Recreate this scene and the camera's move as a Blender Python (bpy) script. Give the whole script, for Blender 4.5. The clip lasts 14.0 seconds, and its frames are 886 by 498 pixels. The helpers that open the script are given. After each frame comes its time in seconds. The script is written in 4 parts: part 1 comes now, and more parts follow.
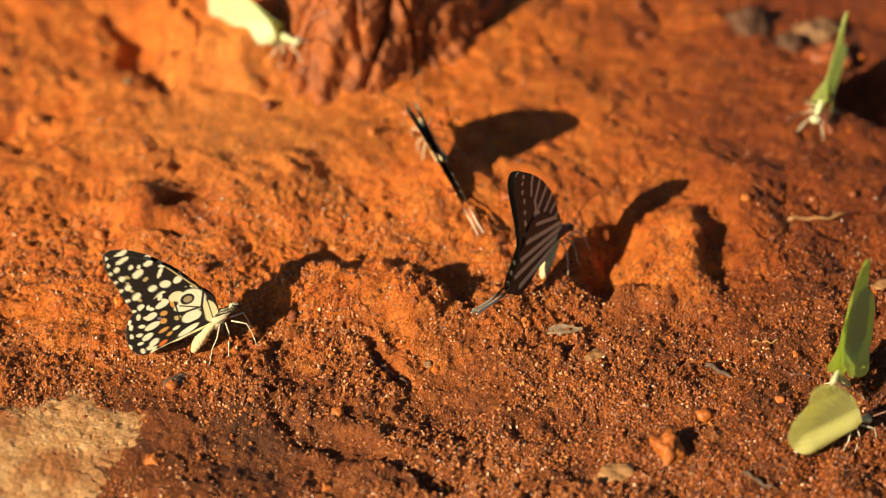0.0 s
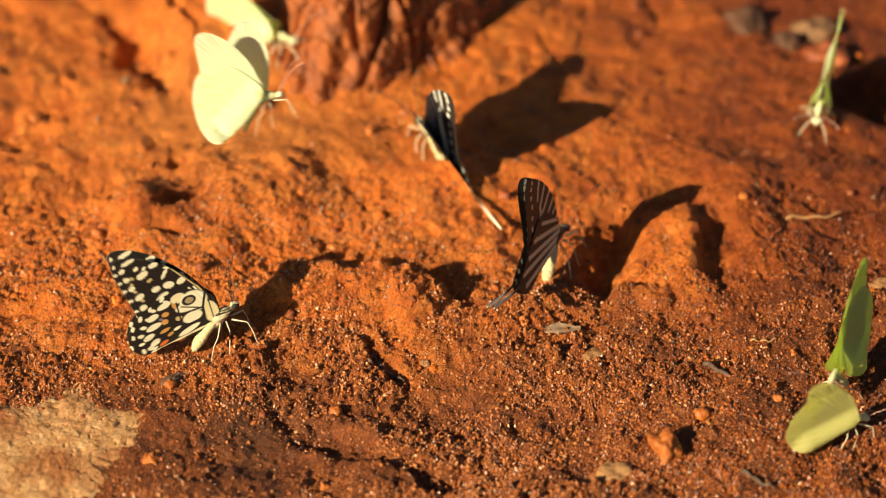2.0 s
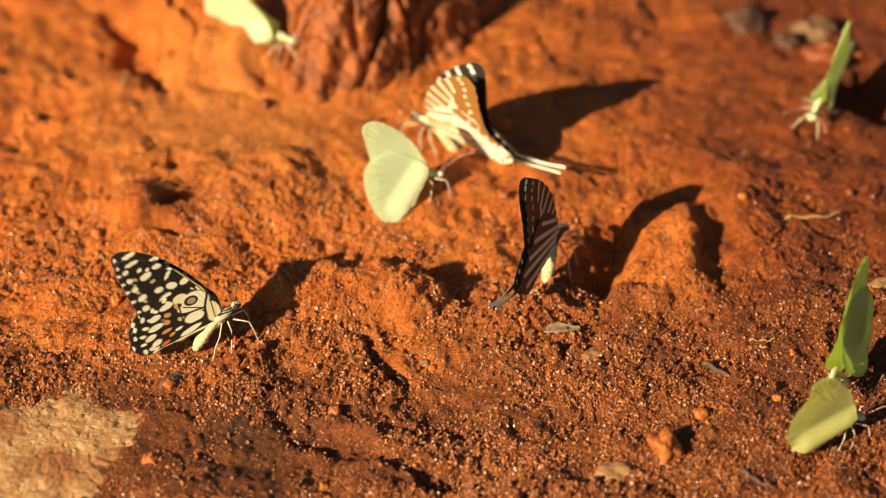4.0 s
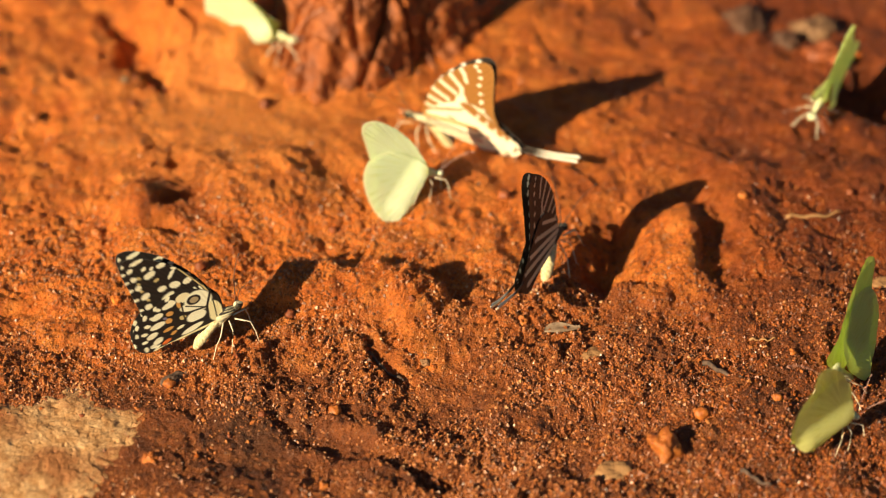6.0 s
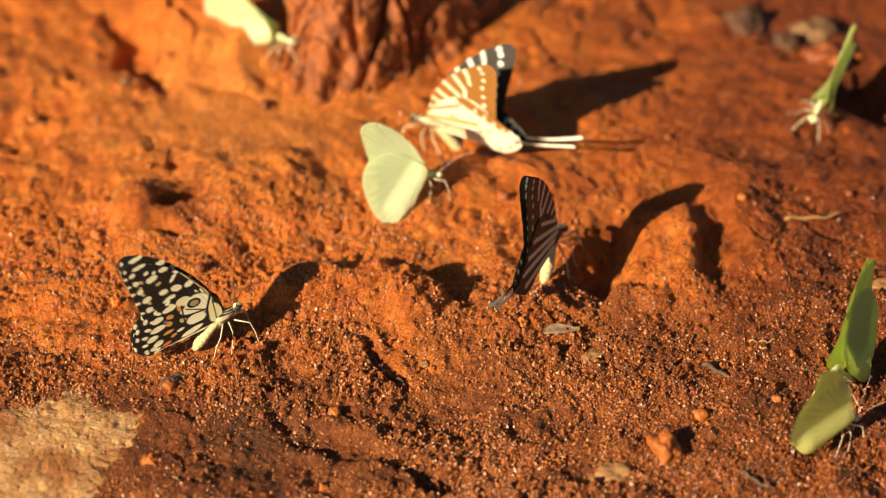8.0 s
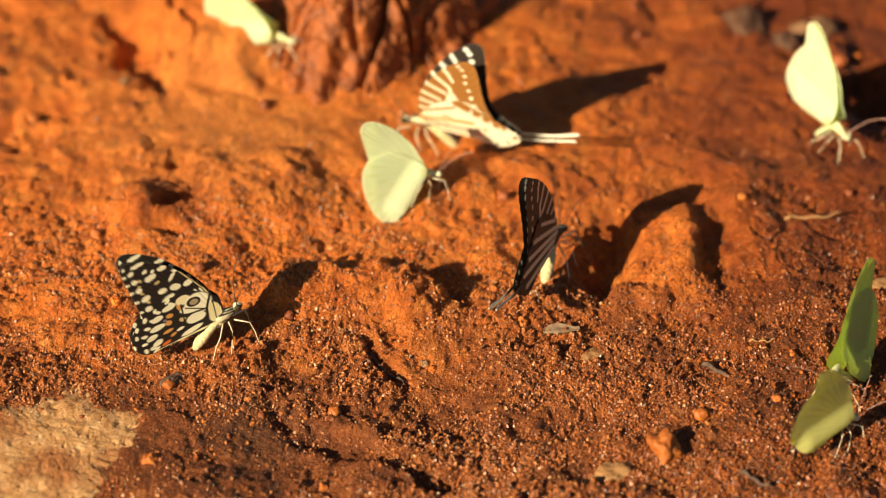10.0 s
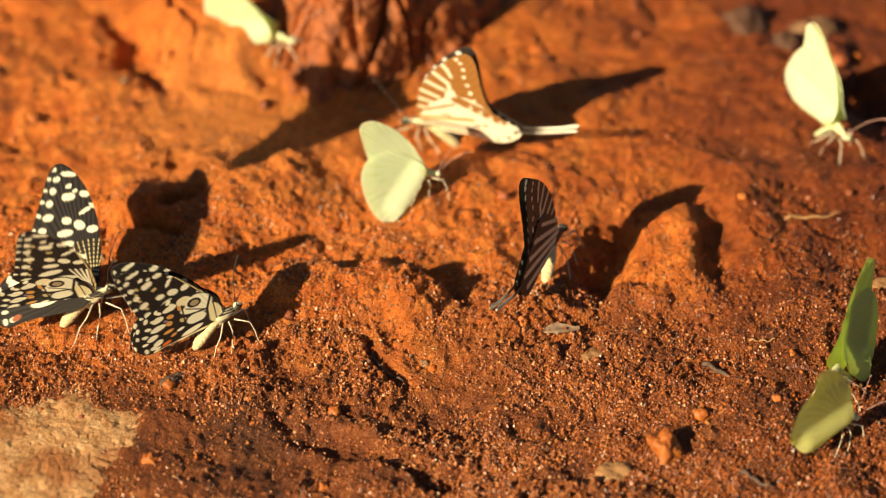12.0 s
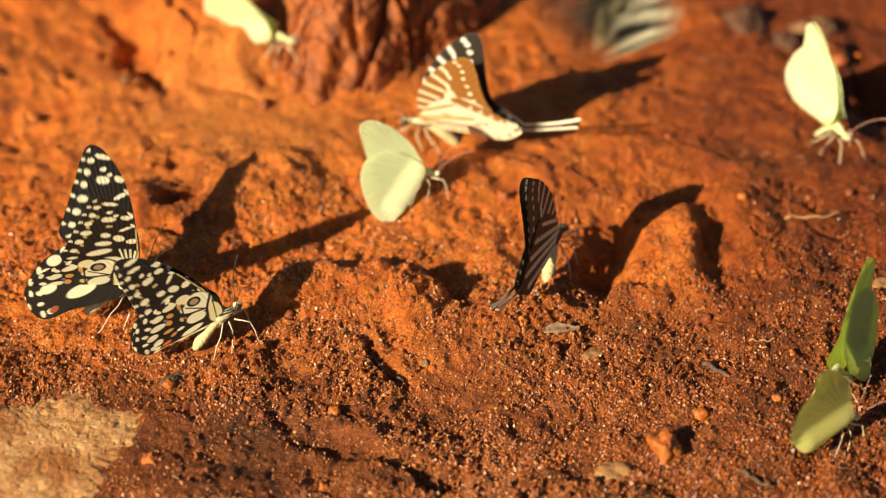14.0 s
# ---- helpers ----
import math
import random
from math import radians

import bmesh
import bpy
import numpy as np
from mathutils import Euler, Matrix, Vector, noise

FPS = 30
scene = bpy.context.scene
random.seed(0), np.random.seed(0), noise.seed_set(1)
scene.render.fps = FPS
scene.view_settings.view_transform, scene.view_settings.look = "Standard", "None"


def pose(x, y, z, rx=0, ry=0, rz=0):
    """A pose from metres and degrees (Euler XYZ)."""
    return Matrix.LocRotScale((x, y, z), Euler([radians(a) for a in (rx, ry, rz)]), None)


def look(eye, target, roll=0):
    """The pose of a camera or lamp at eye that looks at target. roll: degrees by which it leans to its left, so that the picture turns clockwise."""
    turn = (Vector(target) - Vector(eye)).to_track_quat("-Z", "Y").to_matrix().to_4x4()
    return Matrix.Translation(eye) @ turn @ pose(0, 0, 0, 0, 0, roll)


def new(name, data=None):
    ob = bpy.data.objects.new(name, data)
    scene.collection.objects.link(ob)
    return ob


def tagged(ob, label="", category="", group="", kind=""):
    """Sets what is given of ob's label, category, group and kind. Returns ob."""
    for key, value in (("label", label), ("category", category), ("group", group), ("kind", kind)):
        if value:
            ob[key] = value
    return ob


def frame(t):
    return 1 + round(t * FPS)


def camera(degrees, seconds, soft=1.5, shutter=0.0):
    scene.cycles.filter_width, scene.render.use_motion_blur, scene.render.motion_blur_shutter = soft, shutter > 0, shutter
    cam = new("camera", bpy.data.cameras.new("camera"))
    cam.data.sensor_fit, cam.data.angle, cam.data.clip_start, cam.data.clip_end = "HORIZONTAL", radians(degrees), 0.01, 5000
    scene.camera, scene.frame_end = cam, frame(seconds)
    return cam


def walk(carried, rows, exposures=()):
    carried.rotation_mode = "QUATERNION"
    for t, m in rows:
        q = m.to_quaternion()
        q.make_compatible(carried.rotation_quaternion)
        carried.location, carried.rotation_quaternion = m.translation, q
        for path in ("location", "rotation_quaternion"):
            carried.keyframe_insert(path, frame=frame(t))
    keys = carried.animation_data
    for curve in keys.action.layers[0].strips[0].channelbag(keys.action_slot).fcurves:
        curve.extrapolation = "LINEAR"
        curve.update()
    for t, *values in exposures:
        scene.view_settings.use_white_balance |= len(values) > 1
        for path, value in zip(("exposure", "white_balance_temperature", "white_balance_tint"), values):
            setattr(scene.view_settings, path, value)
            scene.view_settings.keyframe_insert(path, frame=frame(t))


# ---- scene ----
cam = camera(20, 14.0, soft=1.1, shutter=0.2)
cam.data.dof.use_dof = True
cam.data.dof.focus_distance = 0.748
cam.data.dof.aperture_fstop = 6.6

# ---- the camera: on a tripod, 0.8 m from the soil, with a slight drift ----
DOWN, FAR = radians(38), 0.794
EYE = (0, -FAR * math.cos(DOWN), FAR * math.sin(DOWN))


def stand(right, below):
    """The tripod head, turned by this many thousandths of the picture's width."""
    k = 2 * math.tan(radians(10)) * FAR / 1000
    return look(EYE, (-right * k, below * k * math.sin(DOWN), below * k * math.cos(DOWN)))


walk(cam, [(0, stand(3.6, 1.2)), (0.5, stand(1.7, 1.2)), (1, stand(1.0, 0)), (2, stand(1.3, 0)), (3, stand(0.8, 0.2)),
           (5.5, stand(0, -0.9)), (6.5, stand(0.8, -0.7)), (7.5, stand(0.7, 0)), (8, stand(0, 0.9)),
           (10.5, stand(0, 0)), (11, stand(0, -0.8)), (12, stand(0, 0.2)), (14, stand(0, 0))],
     exposures=[(0, 0.86), (14, 0.86)])

# ---- light: a low warm sun behind the camera's left shoulder, clear sky ----
SUN = Vector((-0.665, -0.585, 0.46)).normalized()
lamp = new("sun", bpy.data.lights.new("sun", "SUN"))
lamp.data.energy, lamp.data.angle, lamp.data.color = 5.0, radians(0.5), (1.0, 0.81, 0.52)
lamp.matrix_world = look(SUN * 5, (0, 0, 0))
world = bpy.data.worlds.new("sky")
scene.world = world
world.use_nodes = True
sky = world.node_tree.nodes.new("ShaderNodeTexSky")
sky.sky_type, sky.sun_disc = "NISHITA", False
sky.sun_elevation = math.asin(SUN.z)
sky.sun_rotation = math.atan2(SUN.x, SUN.y)
world.node_tree.links.new(sky.outputs[0], world.node_tree.nodes["Background"].inputs[0])
world.node_tree.nodes["Background"].inputs[1].default_value = 0.028

MM = 0.001
rng = random.Random(7)


# ---- materials ----
def nodes(name):
    m = bpy.data.materials.new(name)
    m.use_nodes = True
    t = m.node_tree
    return m, t, t.nodes["Principled BSDF"]


def add(t, kind, **values):
    n = t.nodes.new("ShaderNode" + kind)
    for key, v in values.items():
        n.inputs[key.replace("_", " ")].default_value = v
    return n


def noise_at(t, coords, scale, detail=4, rough=0.6):
    n = add(t, "TexNoise", Scale=scale, Detail=detail, Roughness=rough)
    t.links.new(coords, n.inputs["Vector"])
    return n.outputs["Fac"]


def ramp(t, fac, stops):
    r = t.nodes.new("ShaderNodeValToRGB")
    e = r.color_ramp.elements
    while len(e) < len(stops):
        e.new(0.5)
    for k, (p, c) in zip(e, stops):
        k.position, k.color = p, (*c, 1)
    t.links.new(fac, r.inputs[0])
    return r.outputs[0]


def blend(t, fac, a, b, how="MIX"):
    m = t.nodes.new("ShaderNodeMix")
    m.data_type, m.blend_type = "RGBA", how
    for sock, v in ((m.inputs["Factor"], fac), (m.inputs[6], a), (m.inputs[7], b)):
        if hasattr(v, "is_output"):
            t.links.new(v, sock)
        elif isinstance(v, (int, float)):
            sock.default_value = v
        else:
            sock.default_value = (*v, 1)
    return m.outputs[2]


def relief(t, b, heights):
    """Bumps, coarse to fine: rows of (fac, metres, strength)."""
    last = None
    for fac, dist, strength in heights:
        n = add(t, "Bump", Distance=dist, Strength=strength)
        t.links.new(fac, n.inputs["Height"])
        if last:
            t.links.new(last, n.inputs["Normal"])
        last = n.outputs[0]
    t.links.new(last, b.inputs["Normal"])


def soil_material():
    m, t, b = nodes("laterite_soil")
    co = t.nodes.new("ShaderNodeTexCoord").outputs["Object"]
    big, mid = noise_at(t, co, 24, 5), noise_at(t, co, 120, 5, 0.65)
    grain, fine = noise_at(t, co, 560, 5, 0.75), noise_at(t, co, 1700, 3, 0.7)
    dry = ramp(t, mid, [(0.3, (0.60, 0.148, 0.020)), (0.5, (0.76, 0.232, 0.033)), (0.7, (0.84, 0.33, 0.068))])
    red = ramp(t, mid, [(0.3, (0.22, 0.046, 0.005)), (0.5, (0.36, 0.084, 0.008)), (0.7, (0.46, 0.125, 0.015))])
    wet = ramp(t, mid, [(0.3, (0.12, 0.039, 0.012)), (0.52, (0.26, 0.081, 0.020)), (0.72, (0.41, 0.155, 0.042))])
    xyz = add(t, "SeparateXYZ")
    t.links.new(co, xyz.inputs[0])

    def zone(kx, ky, wander, lo, hi):
        """How far a place lies across a border, which runs with uneven edges."""
        a, c = add(t, "Math"), add(t, "Math")
        d = add(t, "Math")
        for n in (a, c, d):
            n.operation = "MULTIPLY_ADD"
        t.links.new(big, a.inputs[0])
        a.inputs[1].default_value, a.inputs[2].default_value = wander, -wander / 2
        t.links.new(xyz.outputs[0], c.inputs[0])
        c.inputs[1].default_value = kx
        t.links.new(a.outputs[0], c.inputs[2])
        t.links.new(xyz.outputs[1], d.inputs[0])
        d.inputs[1].default_value = ky
        t.links.new(c.outputs[0], d.inputs[2])
        r = add(t, "MapRange")
        r.inputs[1].default_value, r.inputs[2].default_value = lo, hi
        t.links.new(d.outputs[0], r.inputs[0])
        return r.outputs[0]

    # dry crust to the far left, red earth to the right, damp soil in a tongue on the near side
    col = blend(t, zone(1.0, 0.0, 0.14, 0.01, 0.095), dry, red)
    col = blend(t, zone(0.12, -1.0, 0.12, 0.012, 0.062), col, wet)
    # the colour grows darker and redder towards the right
    col = blend(t, zone(1.0, 0.06, 0.10, 0.08, 0.15), col, blend(t, 1.0, col, (0.64, 0.60, 0.52), "MULTIPLY"))
    # beyond the damp spot dry and red earth lie in broad patches
    away = add(t, "VectorMath")
    away.operation = "LENGTH"
    t.links.new(co, away.inputs[0])
    far = add(t, "MapRange")
    far.inputs[1].default_value, far.inputs[2].default_value = 0.2, 0.42
    t.links.new(away.outputs["Value"], far.inputs[0])
    patches = blend(t, ramp(t, noise_at(t, co, 1.7, 6, 0.62), [(0.40, (0,) * 3), (0.62, (1,) * 3)]), dry, red)
    col = blend(t, far.outputs[0], col, patches)
    # the lump's sunlit face painted brighter, a dark wet stain on the near side
    for place, inner, outer, tint in (((0.067, -0.005, 0.004), 0.015, 0.024, dry), ((-0.055, -0.083, 0), 0.004, 0.020, blend(t, 0.75, wet, (0.075, 0.038, 0.018))),
                                      # a redder tint about the left hollow; the sunlit slope behind it painted brighter
                                      ((-0.088, 0.020, 0), 0.004, 0.024, red), ((-0.068, 0.072, 0.004), 0.015, 0.062, blend(t, 0.55, dry, (0.90, 0.40, 0.11))),
                                      # a darker tint in the near right corner
                                      ((0.110, -0.116, 0), 0.012, 0.062, blend(t, 0.8, wet, (0.072, 0.027, 0.010)))):
        gap = add(t, "VectorMath")
        gap.operation = "DISTANCE"
        t.links.new(co, gap.inputs[0])
        gap.inputs[1].default_value = place
        near = add(t, "MapRange")
        near.inputs[1].default_value, near.inputs[2].default_value = outer, inner
        near.inputs[4].default_value = 0.85
        t.links.new(gap.outputs["Value"], near.inputs[0])
        col = blend(t, near.outputs[0], col, tint)
    speck = ramp(t, grain, [(0.32, (0.38, 0.34, 0.31)), (0.46, (1, 1, 1)), (0.56, (1, 1, 1)), (0.68, (1.5, 1.65, 1.8))])
    col = blend(t, 0.85, col, speck, "MULTIPLY")
    col = blend(t, 0.8, col, ramp(t, fine, [(0.33, (0.55, 0.5, 0.48)), (0.47, (1, 1, 1)), (0.58, (1, 1, 1)), (0.70, (1.4, 1.45, 1.5))]), "MULTIPLY")
    spots = ramp(t, noise_at(t, co, 55, 4), [(0.57, (1, 1, 1)), (0.70, (0.36, 0.33, 0.40))])
    col = blend(t, 0.65, col, spots, "MULTIPLY")
    col = blend(t, 1.0, col, (1.0, 0.848, 0.65), "MULTIPLY")
    t.links.new(col, b.inputs["Base Color"])
    rough = ramp(t, fine, [(0.40, (0.22,) * 3), (0.56, (0.8,) * 3)])
    t.links.new(rough, b.inputs["Roughness"])
    b.inputs["Specular IOR Level"].default_value = 0.42
    relief(t, b, [(grain, 0.0018, 1.0), (fine, 0.0008, 1.0)])
    return m


def stone_material(name, low, high, rough=0.75, scale=260):
    m, t, b = nodes(name)
    co = t.nodes.new("ShaderNodeTexCoord").outputs["Object"]
    mid, fine = noise_at(t, co, scale, 6, 0.65), noise_at(t, co, scale * 5, 4, 0.7)
    col = ramp(t, mid, [(0.32, low), (0.66, high)])
    col = blend(t, 0.6, col, ramp(t, fine, [(0.3, (0.55, 0.5, 0.45)), (0.5, (1, 1, 1))]), "MULTIPLY")
    rnd = t.nodes.new("ShaderNodeObjectInfo").outputs["Random"]
    col = blend(t, 0.35, col, ramp(t, rnd, [(0, (0.6, 0.55, 0.5)), (1, (1.25, 1.2, 1.15))]), "MULTIPLY")
    t.links.new(col, b.inputs["Base Color"])
    b.inputs["Roughness"].default_value = rough
    relief(t, b, [(mid, 0.0012, 0.7), (fine, 0.0004, 0.7)])
    return m


def crust_material():
    """Buff stone with brown stains and soil in its hollows."""
    m, t, b = nodes("buff_crust")
    co = t.nodes.new("ShaderNodeTexCoord").outputs["Object"]
    big, mid, fine = noise_at(t, co, 45, 4), noise_at(t, co, 190, 5, 0.7), noise_at(t, co, 1100, 4, 0.7)
    col = ramp(t, mid, [(0.30, (0.20, 0.070, 0.018)), (0.42, (0.42, 0.20, 0.065)), (0.6, (0.60, 0.35, 0.155)), (0.75, (0.66, 0.46, 0.25))])
    col = blend(t, ramp(t, big, [(0.50, (0,) * 3), (0.60, (0.9,) * 3)]), col, (0.30, 0.105, 0.026))
    col = blend(t, 0.7, col, ramp(t, fine, [(0.3, (0.5, 0.42, 0.36)), (0.48, (1, 1, 1)), (0.7, (1.2, 1.25, 1.3))]), "MULTIPLY")
    t.links.new(col, b.inputs["Base Color"])
    b.inputs["Roughness"].default_value = 0.7
    relief(t, b, [(mid, 0.0005, 0.4), (fine, 0.0005, 0.7)])
    return m


def grit_material():
    m, t, b = nodes("grit")
    rnd = t.nodes.new("ShaderNodeNewGeometry").outputs["Random Per Island"]
    col = ramp(t, rnd, [(0, (0.075, 0.030, 0.012)), (0.2, (0.20, 0.060, 0.014)), (0.5, (0.32, 0.092, 0.019)), (0.8, (0.46, 0.150, 0.034)), (0.95, (0.54, 0.22, 0.070)),
                        (1, (0.64, 0.38, 0.20))])
    # redder and duller grains among the red earth
    xyz, reach = add(t, "SeparateXYZ"), add(t, "MapRange")
    t.links.new(t.nodes.new("ShaderNodeTexCoord").outputs["Object"], xyz.inputs[0])
    t.links.new(xyz.outputs[0], reach.inputs[0])
    reach.inputs[1].default_value, reach.inputs[2].default_value = 0.0, 0.09
    col = blend(t, reach.outputs[0], col, blend(t, 1.0, col, (0.74, 0.60, 0.42), "MULTIPLY"))
    t.links.new(col, b.inputs["Base Color"])
    rough = ramp(t, rnd, [(0.0, (0.36,) * 3), (0.3, (0.5,) * 3), (0.8, (0.42,) * 3), (1, (0.34,) * 3)])
    t.links.new(rough, b.inputs["Roughness"])
    return m


def wing_material(name, glow, sheen=0.4, filtered=(1, 1, 1)):
    """Scaled wing membrane: its tint lies in the mesh, and part of the light passes through it."""
    m, t, b = nodes(name)
    tint = t.nodes.new("ShaderNodeAttribute")
    tint.attribute_name = "tint"
    co = t.nodes.new("ShaderNodeTexCoord").outputs["Object"]
    dust = noise_at(t, co, 2600, 3, 0.7)
    col = blend(t, 0.3, tint.outputs["Color"], ramp(t, dust, [(0.3, (0.72, 0.72, 0.72)), (0.7, (1.1, 1.1, 1.1))]), "MULTIPLY")
    t.links.new(col, b.inputs["Base Color"])
    b.inputs["Roughness"].default_value = 0.62
    b.inputs["Specular IOR Level"].default_value = sheen
    relief(t, b, [(dust, 0.0001, 0.5)])
    tr = add(t, "BsdfTranslucent")
    t.links.new(blend(t, 1.0, col, filtered, "MULTIPLY"), tr.inputs["Color"])
    mix = add(t, "MixShader", Fac=glow)
    t.links.new(b.outputs[0], mix.inputs[1])
    t.links.new(tr.outputs[0], mix.inputs[2])
    t.links.new(mix.outputs[0], t.nodes["Material Output"].inputs[0])
    return m


def plain(name, low, high, rough=0.6, scale=900):
    m, t, b = nodes(name)
    co = t.nodes.new("ShaderNodeTexCoord").outputs["Object"]
    n = noise_at(t, co, scale, 4, 0.65)
    t.links.new(ramp(t, n, [(0.35, low), (0.65, high)]), b.inputs["Base Color"])
    b.inputs["Roughness"].default_value = rough
    relief(t, b, [(n, 0.0003, 0.6)])
    return m


def streak_material():
    """Hair in black and cream streaks that run along the body."""
    m, t, b = nodes("streaked_fur")
    co = t.nodes.new("ShaderNodeTexCoord").outputs["Object"]
    fit = t.nodes.new("ShaderNodeMapping")
    fit.inputs["Scale"].default_value = (0.22, 1.0, 1.0)
    t.links.new(co, fit.inputs["Vector"])
    n = noise_at(t, fit.outputs[0], 620, 3, 0.6)
    t.links.new(ramp(t, n, [(0.44, (0.025, 0.02, 0.015)), (0.53, (0.62, 0.56, 0.34)), (0.7, (0.8, 0.74, 0.5))]), b.inputs["Base Color"])
    b.inputs["Roughness"].default_value = 0.8
    relief(t, b, [(n, 0.0006, 0.8)])
    return m


SOIL = soil_material()
ROCK = stone_material("laterite_rock", (0.14, 0.030, 0.006), (0.37, 0.092, 0.018), 0.6, 150)
CRAG = stone_material("dark_laterite", (0.13, 0.032, 0.006), (0.42, 0.115, 0.018), 0.65, 150)
PALE = stone_material("pale_stone", (0.28, 0.13, 0.042), (0.44, 0.245, 0.10), 0.75, 110)
GREY = stone_material("dull_stone", (0.15, 0.068, 0.026), (0.32, 0.17, 0.075), 0.7)
SLATE = stone_material("dark_stone", (0.06, 0.026, 0.012), (0.15, 0.065, 0.03), 0.7)
AMBER = stone_material("amber_stone", (0.30, 0.07, 0.010), (0.62, 0.20, 0.028), 0.5)
CRUST = crust_material()
STRAW = plain("dry_straw", (0.26, 0.12, 0.04), (0.42, 0.23, 0.09), 0.7)
DRY_LEAF = plain("dry_leaf", (0.14, 0.085, 0.05), (0.27, 0.18, 0.11), 0.7)
BARK = plain("dead_twig", (0.05, 0.03, 0.02), (0.14, 0.08, 0.05), 0.8)
GRIT = grit_material()
CREAM_FUR = plain("cream_fur", (0.40, 0.32, 0.15), (0.76, 0.67, 0.38), 0.85, 1500)
STREAK_FUR = streak_material()
GREEN_FUR = plain("pale_green_fur", (0.45, 0.48, 0.22), (0.72, 0.74, 0.45), 0.85, 1500)
BLACK_FUR = plain("black_fur", (0.015, 0.012, 0.01), (0.05, 0.04, 0.03), 0.55, 2500)
LEG_PALE = plain("pale_leg", (0.55, 0.46, 0.30), (0.8, 0.72, 0.52), 0.5, 2500)
LEG_ROSE = plain("rosy_antenna", (0.42, 0.20, 0.16), (0.6, 0.36, 0.28), 0.5, 2500)
EYE_MAT = plain("compound_eye", (0.02, 0.015, 0.01), (0.06, 0.05, 0.03), 0.2, 4000)
EYE_GREEN = plain("pale_compound_eye", (0.5, 0.52, 0.36), (0.68, 0.7, 0.5), 0.25, 4000)
LIME_WING = wing_material("chequered_wing", 0.14)
SWORD_WING = wing_material("striped_wing", 0.0, 0.5)
PALE_WING = wing_material("pale_yellow_wing", 0.42, 0.3, (0.84, 0.9, 0.36))
WHITE_WING = wing_material("white_wing", 0.35, 0.3, (1.0, 0.98, 0.85))


# ---- building helpers ----
def sheet(name, verts, faces, material, smooth=True):
    me = bpy.data.meshes.new(name)
    me.from_pydata([tuple(v) for v in verts], [], [tuple(f) for f in faces])
    me.materials.append(material)
    if smooth:
        me.shade_smooth()
    me.update()
    return me


def part(name, me, parent, label=""):
    ob = new(name, me)
    ob.parent = parent
    if label:
        tagged(ob, label)
    return ob


def empty(name):
    ob = new(name)
    ob.empty_display_size = 0.01
    return ob


def lattice(n, k, closed=True):
    """Faces of k rings of n points."""
    return [(j * n + i, j * n + (i + 1) % n, (j + 1) * n + (i + 1) % n, (j + 1) * n + i)
            for j in range(k - 1) for i in range(n if closed else n - 1)]


def tube(points, radii, n=7):
    """A rounded tube along points, in metres."""
    pts = [Vector(p) for p in points]
    verts, side = [], Vector((0.31, 0.52, 0.79))
    for i, p in enumerate(pts):
        d = (pts[min(i + 1, len(pts) - 1)] - pts[max(i - 1, 0)]).normalized()
        a = d.cross(side).normalized()
        b = d.cross(a)
        verts += [p + radii[i] * (math.cos(2 * math.pi * q / n) * a + math.sin(2 * math.pi * q / n) * b) for q in range(n)]
    faces = lattice(n, len(pts)) + [tuple(range(n))[::-1], tuple(range((len(pts) - 1) * n, len(pts) * n))]
    return verts, faces


def smooth_line(ctrl, n, closed=False):
    """A Catmull-Rom line through the control points."""
    c = [np.array(p, float) for p in ctrl]
    m = len(c)
    out = []
    segs = m if closed else m - 1
    for s in np.linspace(0, segs, n, endpoint=not closed):
        i = min(int(s), segs - 1)
        f = s - i
        get = (lambda q: c[q % m]) if closed else (lambda q: c[min(max(q, 0), m - 1)])
        p0, p1, p2, p3 = get(i - 1), get(i), get(i + 1), get(i + 2)
        out.append(0.5 * (2 * p1 + (p2 - p0) * f + (2 * p0 - 5 * p1 + 4 * p2 - p3) * f ** 2 + (3 * p1 - p0 - 3 * p2 + p3) * f ** 3))
    return np.array(out)


# ---- lattice noise on arrays ----
def hashed(i, j, seed):
    h = (i.astype(np.int64) * 374761393 + j.astype(np.int64) * 668265263 + seed * 1442695041) & 0xFFFFFFFF
    h = ((h ^ (h >> 13)) * 1274126177) & 0xFFFFFFFF
    return ((h ^ (h >> 16)) & 0xFFFF) / 65535.0


def value_noise(x, y, seed):
    i, j = np.floor(x), np.floor(y)
    f, g = x - i, y - j
    f, g = f * f * f * (f * (f * 6 - 15) + 10), g * g * g * (g * (g * 6 - 15) + 10)
    a, b = hashed(i, j, seed), hashed(i + 1, j, seed)
    c, d = hashed(i, j + 1, seed), hashed(i + 1, j + 1, seed)
    return (a * (1 - f) + b * f) * (1 - g) + (c * (1 - f) + d * f) * g - 0.5


def layered(x, y, size, octaves, seed, gain=0.5):
    total, amp, s = 0, 1.0, size
    for o in range(octaves):
        total = total + amp * value_noise(x / s + 17.3 * o, y / s - 9.1 * o, seed + o)
        amp, s = amp * gain, s / 2.07
    return total


